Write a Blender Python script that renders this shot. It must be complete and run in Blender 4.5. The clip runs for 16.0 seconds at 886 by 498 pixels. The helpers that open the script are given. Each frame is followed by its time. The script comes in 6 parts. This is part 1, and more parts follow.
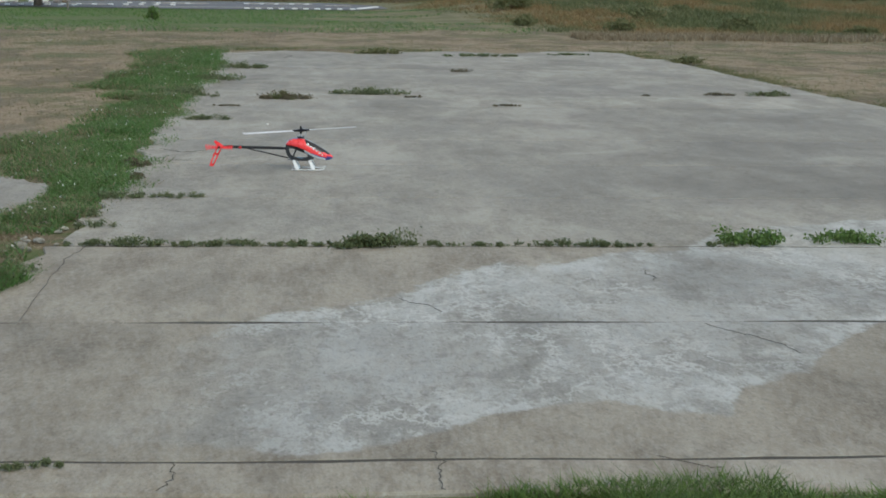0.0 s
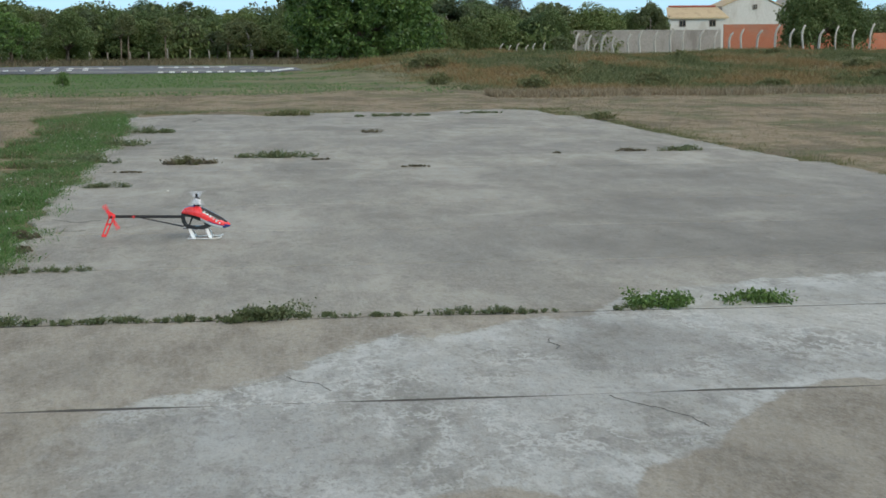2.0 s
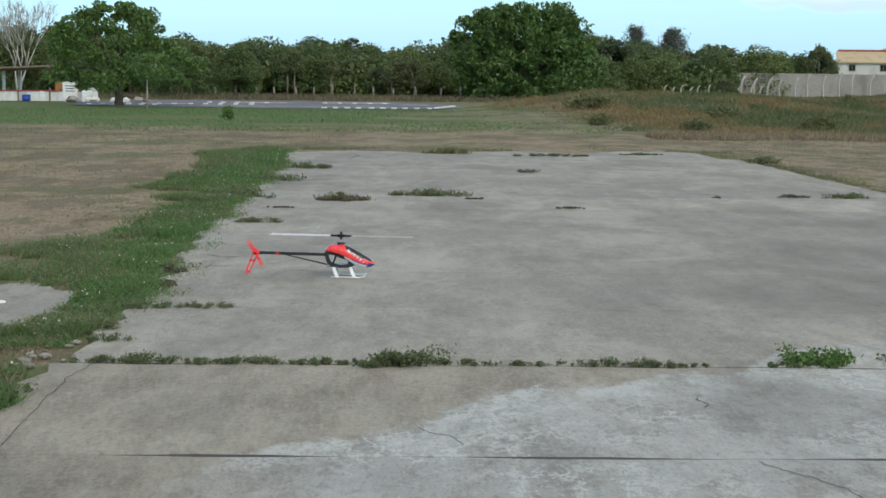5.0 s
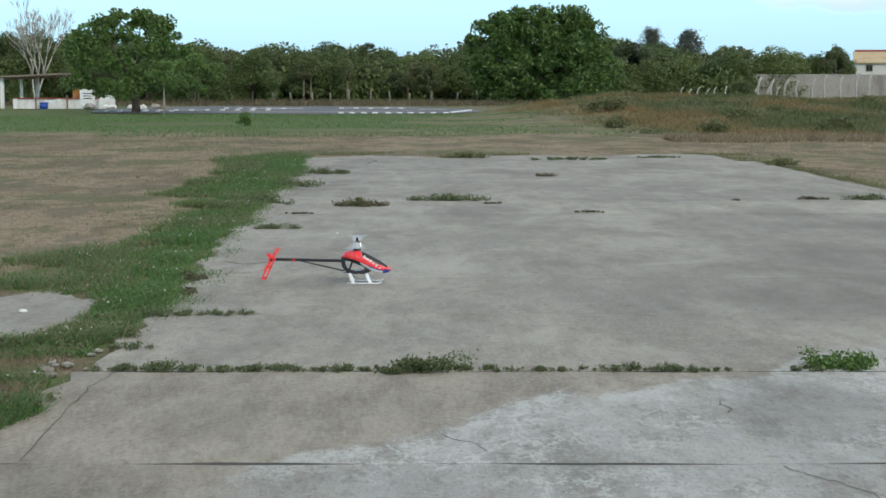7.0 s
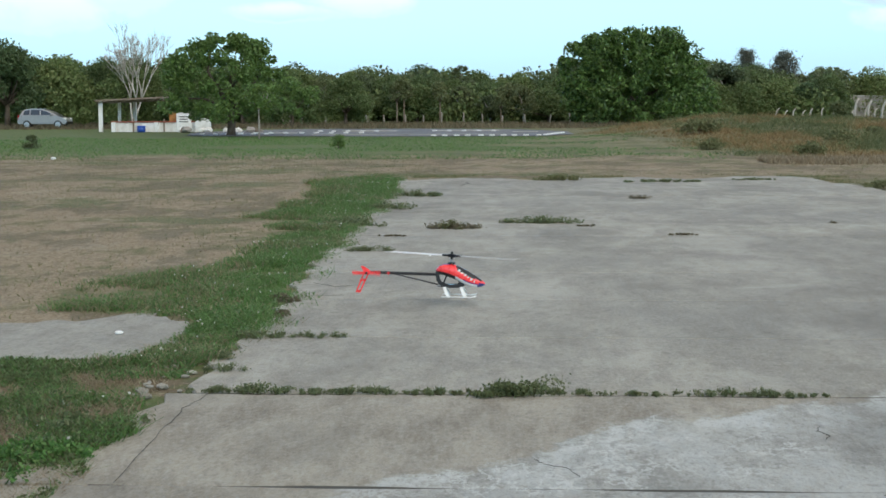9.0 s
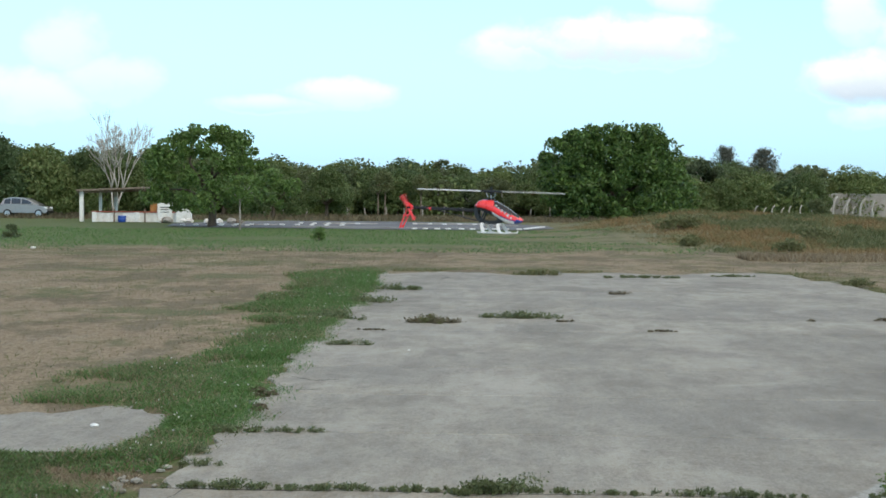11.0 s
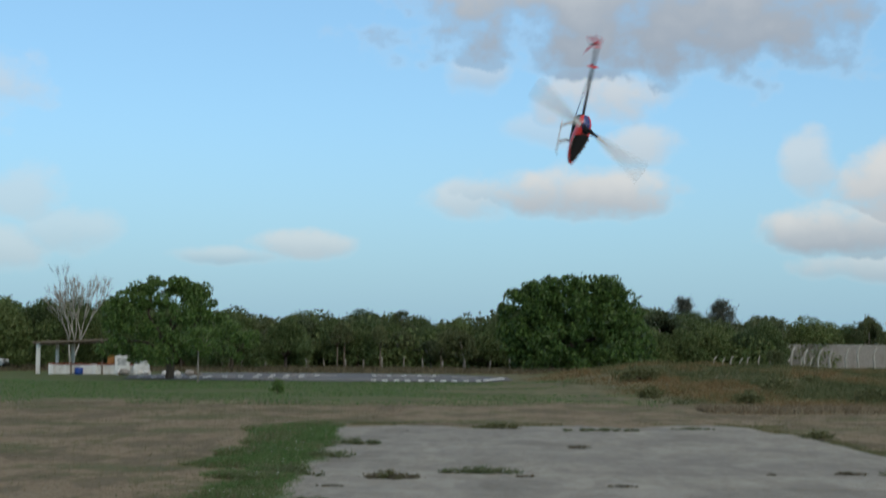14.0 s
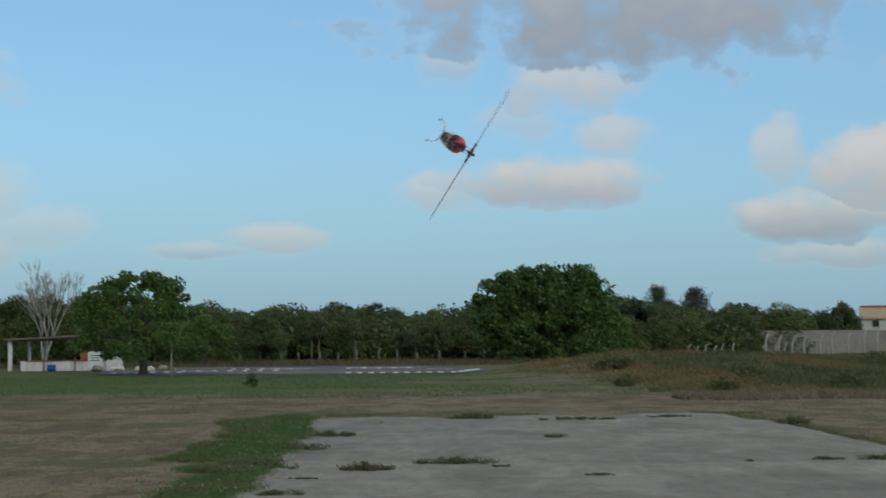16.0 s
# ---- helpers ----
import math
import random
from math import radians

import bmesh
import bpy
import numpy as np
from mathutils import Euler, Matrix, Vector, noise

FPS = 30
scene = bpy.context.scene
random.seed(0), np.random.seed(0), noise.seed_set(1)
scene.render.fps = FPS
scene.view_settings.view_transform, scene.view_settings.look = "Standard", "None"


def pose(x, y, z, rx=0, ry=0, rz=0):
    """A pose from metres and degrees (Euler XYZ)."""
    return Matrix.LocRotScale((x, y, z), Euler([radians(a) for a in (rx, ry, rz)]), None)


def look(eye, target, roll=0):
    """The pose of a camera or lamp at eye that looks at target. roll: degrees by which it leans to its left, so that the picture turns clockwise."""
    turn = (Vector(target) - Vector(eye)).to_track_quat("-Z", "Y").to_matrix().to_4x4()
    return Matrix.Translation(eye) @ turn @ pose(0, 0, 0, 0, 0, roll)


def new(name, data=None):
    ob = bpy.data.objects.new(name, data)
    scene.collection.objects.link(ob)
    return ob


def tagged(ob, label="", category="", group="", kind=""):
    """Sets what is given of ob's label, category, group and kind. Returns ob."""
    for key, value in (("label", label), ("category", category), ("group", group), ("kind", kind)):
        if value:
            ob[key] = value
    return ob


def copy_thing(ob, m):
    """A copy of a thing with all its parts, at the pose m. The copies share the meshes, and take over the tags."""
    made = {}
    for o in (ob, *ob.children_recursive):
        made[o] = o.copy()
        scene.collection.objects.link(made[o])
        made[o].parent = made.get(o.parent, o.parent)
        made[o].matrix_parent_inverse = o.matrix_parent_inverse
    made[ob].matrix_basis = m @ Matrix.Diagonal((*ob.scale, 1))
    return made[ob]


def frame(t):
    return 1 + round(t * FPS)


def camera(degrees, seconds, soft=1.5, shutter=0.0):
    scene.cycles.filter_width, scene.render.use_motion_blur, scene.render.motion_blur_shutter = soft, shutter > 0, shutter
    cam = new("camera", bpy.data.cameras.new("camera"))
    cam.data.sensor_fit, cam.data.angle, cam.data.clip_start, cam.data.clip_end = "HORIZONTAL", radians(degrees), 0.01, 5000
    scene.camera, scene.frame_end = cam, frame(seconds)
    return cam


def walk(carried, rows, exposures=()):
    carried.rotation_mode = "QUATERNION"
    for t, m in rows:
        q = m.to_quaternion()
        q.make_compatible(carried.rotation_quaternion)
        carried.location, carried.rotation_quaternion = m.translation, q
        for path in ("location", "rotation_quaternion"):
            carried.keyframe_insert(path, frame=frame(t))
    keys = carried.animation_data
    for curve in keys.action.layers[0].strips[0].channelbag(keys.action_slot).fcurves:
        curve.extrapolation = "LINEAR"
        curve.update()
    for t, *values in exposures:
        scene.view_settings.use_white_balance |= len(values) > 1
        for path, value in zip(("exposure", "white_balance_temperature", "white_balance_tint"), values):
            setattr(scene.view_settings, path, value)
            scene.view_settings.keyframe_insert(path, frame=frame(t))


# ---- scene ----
cam = camera(30.70, 16.0, soft=1.6, shutter=0.25)
CAMERA_ROWS = [
    (0, pose(-0.239, -0.702, 1.627, 80.553, -0.618, -3.458)),
    (0.5, pose(-0.212, -0.674, 1.634, 81.945, -0.542, -2.386)),
    (1, pose(-0.172, -0.620, 1.633, 82.821, -1.047, -2.096)),
    (1.5, pose(-0.117, -0.468, 1.626, 82.835, -0.782, -4.185)),
    (2, pose(-0.038, -0.259, 1.622, 82.628, 0.437, -6.342)),
    (2.5, pose(0.052, -0.041, 1.615, 83.093, -2.645, -2.618)),
    (3, pose(0.115, 0.077, 1.613, 83.276, -1.371, 1.019)),
    (3.5, pose(0.117, 0.099, 1.618, 83.617, -0.797, 1.381)),
    (4, pose(0.100, 0.093, 1.619, 84.037, 0.036, -0.535)),
    (6.5, pose(0.054, 0.080, 1.629, 83.909, -1.060, -0.157)),
    (7, pose(0.049, 0.088, 1.632, 84.132, 0.000, -0.003)),
    (7.5, pose(0.045, 0.104, 1.633, 84.695, 0.196, 1.174)),
    (8, pose(0.048, 0.109, 1.632, 85.093, 0.560, 2.382)),
    (10.3, pose(0.049, 0.138, 1.644, 84.680, 0.081, 3.913)),
    (10.5, pose(0.049, 0.138, 1.646, 84.880, 0.678, 3.701)),
    (10.6, pose(0.050, 0.137, 1.647, 85.892, 0.453, 3.549)),
    (10.7, pose(0.050, 0.136, 1.648, 86.922, 0.227, 3.246)),
    (10.8, pose(0.051, 0.135, 1.649, 87.537, 0.001, 2.981)),
    (10.9, pose(0.052, 0.132, 1.650, 88.035, -0.226, 2.737)),
    (11, pose(0.052, 0.129, 1.651, 88.224, -0.452, 2.602)),
    (11.1, pose(0.053, 0.124, 1.651, 88.437, -0.416, 2.411)),
    (11.2, pose(0.054, 0.119, 1.650, 88.580, -0.380, 2.110)),
    (11.3, pose(0.054, 0.113, 1.650, 88.582, -0.344, 1.909)),
    (11.4, pose(0.055, 0.108, 1.650, 88.543, -0.307, 1.707)),
    (11.5, pose(0.054, 0.105, 1.650, 88.408, -0.271, 1.544)),
    (11.6, pose(0.054, 0.103, 1.651, 88.100, -0.102, 1.431)),
    (11.7, pose(0.053, 0.105, 1.653, 87.875, 0.066, 1.398)),
    (11.8, pose(0.052, 0.109, 1.656, 87.751, 0.235, 1.505)),
    (11.9, pose(0.051, 0.116, 1.659, 87.807, 0.404, 1.573)),
    (12, pose(0.051, 0.127, 1.662, 87.837, 0.572, 1.749)),
    (12.1, pose(0.051, 0.141, 1.665, 88.463, 0.666, 1.819)),
    (12.2, pose(0.052, 0.157, 1.667, 90.026, 0.759, 1.978)),
    (12.3, pose(0.053, 0.172, 1.668, 90.725, 0.852, 1.898)),
    (12.4, pose(0.055, 0.184, 1.668, 91.467, 0.945, 1.979)),
    (12.5, pose(0.056, 0.193, 1.667, 91.791, 1.038, 1.969)),
    (12.6, pose(0.058, 0.198, 1.665, 92.170, 1.086, 2.062)),
    (12.7, pose(0.059, 0.200, 1.662, 92.371, 1.134, 1.983)),
    (12.8, pose(0.060, 0.199, 1.659, 92.412, 1.181, 1.983)),
    (12.9, pose(0.061, 0.199, 1.656, 92.133, 1.230, 1.983)),
    (13, pose(0.062, 0.201, 1.654, 91.615, 1.278, 1.974)),
    (13.1, pose(0.062, 0.205, 1.654, 91.170, 1.231, 1.943)),
    (13.2, pose(0.061, 0.210, 1.656, 90.868, 1.183, 1.924)),
    (13.3, pose(0.061, 0.215, 1.659, 90.707, 1.136, 1.885)),
    (13.4, pose(0.060, 0.216, 1.664, 90.726, 1.088, 1.845)),
    (13.5, pose(0.059, 0.212, 1.671, 90.937, 1.041, 1.752)),
    (13.6, pose(0.059, 0.201, 1.678, 91.365, 0.758, 1.657)),
    (13.7, pose(0.058, 0.183, 1.686, 91.624, 0.475, 1.389)),
    (13.8, pose(0.058, 0.161, 1.692, 91.807, 0.192, 1.321)),
    (13.9, pose(0.057, 0.136, 1.697, 92.471, -0.091, 1.253)),
    (14, pose(0.056, 0.111, 1.699, 93.584, -0.373, 1.165)),
    (14.1, pose(0.054, 0.087, 1.697, 94.496, -0.166, 0.792)),
    (14.2, pose(0.053, 0.064, 1.693, 95.093, 0.042, 0.281)),
    (14.3, pose(0.053, 0.045, 1.687, 95.645, 0.248, -0.209)),
    (14.4, pose(0.052, 0.028, 1.679, 95.955, 0.455, -0.498)),
    (14.5, pose(0.053, 0.015, 1.672, 96.035, 0.661, -0.774)),
    (14.6, pose(0.054, 0.006, 1.666, 95.344, 0.685, -0.935)),
    (14.7, pose(0.057, 0.002, 1.660, 94.001, 0.709, -1.343)),
    (14.8, pose(0.059, 0.005, 1.656, 93.235, 0.732, -1.727)),
    (14.9, pose(0.062, 0.016, 1.654, 92.631, 0.755, -1.931)),
    (15, pose(0.065, 0.035, 1.653, 92.004, 0.778, -2.115)),
    (15.1, pose(0.067, 0.063, 1.654, 91.822, 0.796, -2.250)),
    (15.2, pose(0.069, 0.099, 1.656, 91.959, 0.814, -2.266)),
    (15.3, pose(0.070, 0.139, 1.659, 92.036, 0.832, -2.304)),
    (15.4, pose(0.071, 0.181, 1.661, 92.115, 0.851, -2.203)),
    (15.5, pose(0.071, 0.222, 1.663, 92.230, 0.869, -1.988)),
    (15.6, pose(0.071, 0.259, 1.665, 92.427, 0.789, -1.584)),
    (15.7, pose(0.071, 0.292, 1.666, 92.618, 0.709, -1.264)),
    (15.8, pose(0.070, 0.321, 1.666, 92.767, 0.629, -0.904)),
    (15.9, pose(0.070, 0.344, 1.666, 92.998, 0.549, -0.364)),
    (16, pose(0.070, 0.362, 1.666, 93.292, 0.469, 0.276)),
]
EXPOSURES = [(0, -0.16), (4, -0.11), (8, -0.05), (10.5, 0.0), (12.0, -0.25), (12.5, -0.57), (13.0, -0.74), (13.5, -0.74), (14.0, -0.86), (14.5, -1.36), (15.0, -1.30), (15.5, -1.10), (16.0, -1.10)]
walk(cam, CAMERA_ROWS, exposures=EXPOSURES)

# ---- world and sun ----
SUN_AZ, SUN_EL = 150.0, 34.0  # degrees clockwise from +y, degrees up


class Nodes:
    """A short way to write node trees: every value is a number or a socket."""

    def __init__(self, tree):
        self.tree = tree
        tree.nodes.clear()

    def add(self, kind, **props):
        n = self.tree.nodes.new(kind)
        for k, v in props.items():
            if k == "op":
                n.operation = v
            elif k == "blend":
                n.blend_type = v
            elif k == "dims":
                n.noise_dimensions = v
        return n

    def put(self, socket, v):
        if hasattr(v, "is_linked"):
            self.tree.links.new(v, socket)
        elif v is not None:
            socket.default_value = v

    def m(self, op, a, b=None, c=None, clamp=False):
        n = self.add("ShaderNodeMath", op=op)
        n.use_clamp = clamp
        for s, v in zip(n.inputs, (a, b, c)):
            self.put(s, v)
        return n.outputs[0]

    def mix(self, f, a, b, blend="MIX"):
        n = self.tree.nodes.new("ShaderNodeMix")
        n.data_type, n.blend_type = "RGBA", blend
        self.put(n.inputs[0], f)
        for s, v in ((n.inputs[6], a), (n.inputs[7], b)):
            self.put(s, (*v, 1) if isinstance(v, tuple) and len(v) == 3 else v)
        return n.outputs[2]

    def noise(self, vec, scale, detail=4, rough=0.55, warp=0.0):
        n = self.tree.nodes.new("ShaderNodeTexNoise")
        self.put(n.inputs["Vector"], vec)
        n.inputs["Scale"].default_value, n.inputs["Detail"].default_value = scale, detail
        n.inputs["Roughness"].default_value, n.inputs["Distortion"].default_value = rough, warp
        return n.outputs["Fac"]

    def scaled(self, vec, s):
        n = self.tree.nodes.new("ShaderNodeMapping")
        self.put(n.inputs["Vector"], vec)
        n.inputs["Scale"].default_value = s
        return n.outputs[0]

    def step(self, v, lo, hi):
        """0 below lo, 1 above hi, smooth between."""
        n = self.tree.nodes.new("ShaderNodeMapRange")
        n.interpolation_type = "SMOOTHSTEP"
        self.put(n.inputs["Value"], v)
        self.put(n.inputs["From Min"], lo)
        self.put(n.inputs["From Max"], hi)
        return n.outputs[0]

    def curve(self, v, points, top):
        """A line through points (v, value), values from 0 to top."""
        lo, hi = points[0][0], points[-1][0]
        n = self.tree.nodes.new("ShaderNodeValToRGB")
        self.put(n.inputs[0], self.m("DIVIDE", self.m("SUBTRACT", v, lo), hi - lo, clamp=True))
        e = n.color_ramp.elements
        while len(e) < len(points):
            e.new(0.5)
        for k, (q, w) in enumerate(points):
            e[k].position = (q - lo) / (hi - lo)
        for k, (q, w) in enumerate(points):
            e[k].color = (w / top, w / top, w / top, 1)
        return self.m("MULTIPLY", n.outputs[0], top)

    def bump(self, height, strength, dist=0.01):
        n = self.tree.nodes.new("ShaderNodeBump")
        n.inputs["Strength"].default_value, n.inputs["Distance"].default_value = strength, dist
        self.put(n.inputs["Height"], height)
        return n.outputs[0]

    def coords(self):
        return self.tree.nodes.new("ShaderNodeTexCoord").outputs["Object"]

    def where(self):
        return self.tree.nodes.new("ShaderNodeNewGeometry").outputs["Position"]

    def split(self, vec):
        n = self.tree.nodes.new("ShaderNodeSeparateXYZ")
        self.put(n.inputs[0], vec)
        return n.outputs

    def island(self):
        return self.tree.nodes.new("ShaderNodeNewGeometry").outputs["Random Per Island"]

    def one(self):
        return self.tree.nodes.new("ShaderNodeObjectInfo").outputs["Random"]

    def surface(self, colour, rough=0.8, metal=0.0, normal=None, spec=0.5, coat=0.0):
        b = self.tree.nodes.new("ShaderNodeBsdfPrincipled")
        o = self.tree.nodes.new("ShaderNodeOutputMaterial")
        self.put(b.inputs["Base Color"], (*colour, 1) if isinstance(colour, tuple) else colour)
        self.put(b.inputs["Roughness"], rough)
        self.put(b.inputs["Metallic"], metal)
        self.put(b.inputs["Specular IOR Level"], spec)
        self.put(b.inputs["Coat Weight"], coat)
        self.put(b.inputs["Normal"], normal)
        self.tree.links.new(b.outputs[0], o.inputs[0])
        return b


def make_world():
    w = bpy.data.worlds.new("sky")
    scene.world = w
    w.use_nodes = True
    n = Nodes(w.node_tree)
    sky = n.tree.nodes.new("ShaderNodeTexSky")
    sky.sky_type, sky.sun_disc = "NISHITA", False
    sky.sun_elevation, sky.sun_rotation = radians(SUN_EL), radians(SUN_AZ)
    sky.air_density, sky.dust_density, sky.ozone_density = 1.0, 1.6, 1.0
    ray = n.tree.nodes.new("ShaderNodeTexCoord").outputs["Generated"]
    x, y, z = n.split(ray)
    az = n.m("MULTIPLY", n.m("ARCTAN2", x, y), 57.2958)
    el = n.m("MULTIPLY", n.m("ARCSINE", z), 57.2958)
    rough = n.noise(n.scaled(ray, (1, 1, 1.4)), 28, 6, 0.5)
    fine = n.noise(ray, 110, 6, 0.65)
    wob = n.m("ADD", n.m("MULTIPLY", n.m("SUBTRACT", rough, 0.5), 3.0), n.m("MULTIPLY", n.m("SUBTRACT", fine, 0.5), 0.6))
    # clouds: azimuth, elevation, half width, half height, darkness of the base, thickness
    clouds = (
        (6.8, 13.6, 10.8, 4.2, 1.0, 1.0), (0.1, 9.8, 1.3, 0.9, 0.6, 0.55), (4.2, 9.0, 2.6, 1.2, 0.4, 0.85),
        (5.9, 7.3, 1.5, 0.8, 0.3, 0.75), (2.6, 7.9, 1.8, 0.7, 0.4, 0.4), (3.6, 5.6, 3.9, 1.0, 0.7, 1.0), (-0.2, 5.3, 1.7, 0.8, 0.45, 0.65),
        (11.7, 6.5, 1.0, 1.2, 0.4, 0.65), (15.0, 5.9, 2.6, 1.6, 0.55, 1.0), (13.0, 4.3, 3.3, 1.0, 0.9, 0.95),
        (14.6, 3.0, 3.4, 0.6, 0.7, 0.6), (-6.2, 3.7, 1.9, 0.55, 0.5, 0.65), (-8.6, 3.25, 2.2, 0.35, 0.9, 0.45),
        (-14.2, 4.0, 1.8, 0.9, 0.5, 0.4), (-15.8, 5.4, 1.4, 1.1, 0.3, 0.45), (-17.5, 3.4, 3.0, 1.0, 0.5, 0.5), (18.5, 9.5, 3.4, 1.8, 0.6, 0.8),
        (-19.0, 9.0, 4.0, 1.6, 0.4, 0.6), (19.5, 5.0, 2.6, 1.4, 0.5, 0.8),
    )
    cover, dark = 0.0, 0.0
    for ca, ce, ra, re, base, thick in clouds:
        u = n.m("DIVIDE", n.m("SUBTRACT", az, ca), ra)
        v = n.m("DIVIDE", n.m("SUBTRACT", el, ce), re)
        r = n.m("ADD", n.m("MULTIPLY", u, u), n.m("MULTIPLY", v, v))
        body = n.m("ADD", n.m("SUBTRACT", 1.0, r), wob)
        a = n.m("MULTIPLY", n.step(body, -0.3, 0.9), thick)
        low = n.m("MULTIPLY", n.step(a, 0.02, 0.35), n.m("MULTIPLY", n.step(n.m("MULTIPLY", n.m("ADD", v, n.m("MULTIPLY", wob, 0.3)), -1.0), -0.7, 0.8), base))
        cover = n.m("MAXIMUM", cover, a)
        dark = n.m("MAXIMUM", dark, low)
    # broken cloud added overhead, out of view, to soften and warm the ground's light
    rest = n.step(n.noise(n.scaled(ray, (1, 1, 2.2)), 3.2, 6, 0.6), 0.30, 0.55)
    up = n.step(el, 15, 26)
    over = n.m("MULTIPLY", rest, up)
    haze = n.m("SUBTRACT", 1.0, n.step(el, -1, 9))
    pale = n.m("MULTIPLY", n.m("SUBTRACT", 1.0, n.step(el, 16, 30)), 0.45)
    tint = n.mix(1.0, sky.outputs[0], SKY_TINT, "MULTIPLY")
    clear = n.mix(pale, tint, SKY_PALE)
    clear = n.mix(n.m("MULTIPLY", haze, 0.65), clear, HAZE)
    cloud = n.mix(n.m("MULTIPLY", dark, 1.0, clamp=True), CLOUD_LIT, CLOUD_DARK)
    colour = n.mix(n.m("MULTIPLY", cover, 0.9), clear, cloud)
    colour = n.mix(n.m("MULTIPLY", over, 0.95), colour, UNSEEN_CLOUD)
    bg = n.tree.nodes.new("ShaderNodeBackground")
    n.put(bg.inputs[0], colour)
    bg.inputs[1].default_value = SKY_STRENGTH
    out = n.tree.nodes.new("ShaderNodeOutputWorld")
    n.tree.links.new(bg.outputs[0], out.inputs[0])


SKY_STRENGTH = 0.15
SKY_TINT = (1.40, 1.92, 2.20)
SKY_PALE = (3.40, 6.1, 8.8)
HAZE = (3.9, 6.3, 8.0)
CLOUD_LIT = (8.5, 8.5, 8.3)
CLOUD_DARK = (4.0, 4.5, 5.2)
UNSEEN_CLOUD = (5.3, 4.75, 4.0)
make_world()

sun = new("sun", bpy.data.lights.new("sun", "SUN"))
sun.data.energy, sun.data.angle, sun.data.color = 1.3, radians(14), (1.0, 0.90, 0.77)
_a, _e = radians(SUN_AZ), radians(SUN_EL)
sun.matrix_world = look((40 * math.sin(_a), 40 * math.cos(_a), 40 * math.tan(_e)), (0, 0, 0))


# ---- materials ----
def material(name):
    mat = bpy.data.materials.new(name)
    mat.use_nodes = True
    return mat, Nodes(mat.node_tree)


def plain(name, colour, rough=0.5, metal=0.0, vary=0.12, scale=40.0, coat=0.0, bump=0.08):
    """A painted or moulded surface with slight unevenness at two scales."""
    mat, n = material(name)
    c = n.coords()
    a = n.noise(c, scale, 5)
    b = n.noise(c, scale * 0.13, 3)
    k = n.m("ADD", n.m("MULTIPLY", a, 0.6), n.m("MULTIPLY", b, 0.4))
    dark = tuple(v * (1 - vary * 1.6) for v in colour)
    light = tuple(min(1.0, v * (1 + vary)) for v in colour)
    n.surface(n.mix(n.step(k, 0.3, 0.7), dark, light), n.m("ADD", rough - 0.06, n.m("MULTIPLY", a, 0.12)), metal,
              n.bump(a, bump), coat=coat)
    return mat


def leafy(name, low, mid, high, gloss=0.5, each=False):
    """Leaves or blades: each its own shade, some light passing through."""
    mat, n = material(name)
    r = n.island()
    c = n.mix(n.step(r, 0.0, 0.55), low, mid)
    c = n.mix(n.step(r, 0.6, 1.0), c, high)
    big = n.noise(n.where(), 0.7, 3)
    c = n.mix(n.m("MULTIPLY", n.step(big, 0.35, 0.7), 0.45), c, mid)
    if each:  # every tree its own shade
        c = n.mix(1.0, c, n.mix(n.one(), (0.58, 0.66, 0.62), (1.22, 1.16, 0.92)), "MULTIPLY")
    b = n.surface(c, gloss, 0.0, spec=0.35)
    t = n.tree.nodes.new("ShaderNodeBsdfTranslucent")
    n.put(t.inputs[0], c)
    mx = n.tree.nodes.new("ShaderNodeMixShader")
    mx.inputs[0].default_value = 0.3
    out = [k for k in n.tree.nodes if k.type == "OUTPUT_MATERIAL"][0]
    n.tree.links.new(b.outputs[0], mx.inputs[1])
    n.tree.links.new(t.outputs[0], mx.inputs[2])
    n.tree.links.new(mx.outputs[0], out.inputs[0])
    return mat


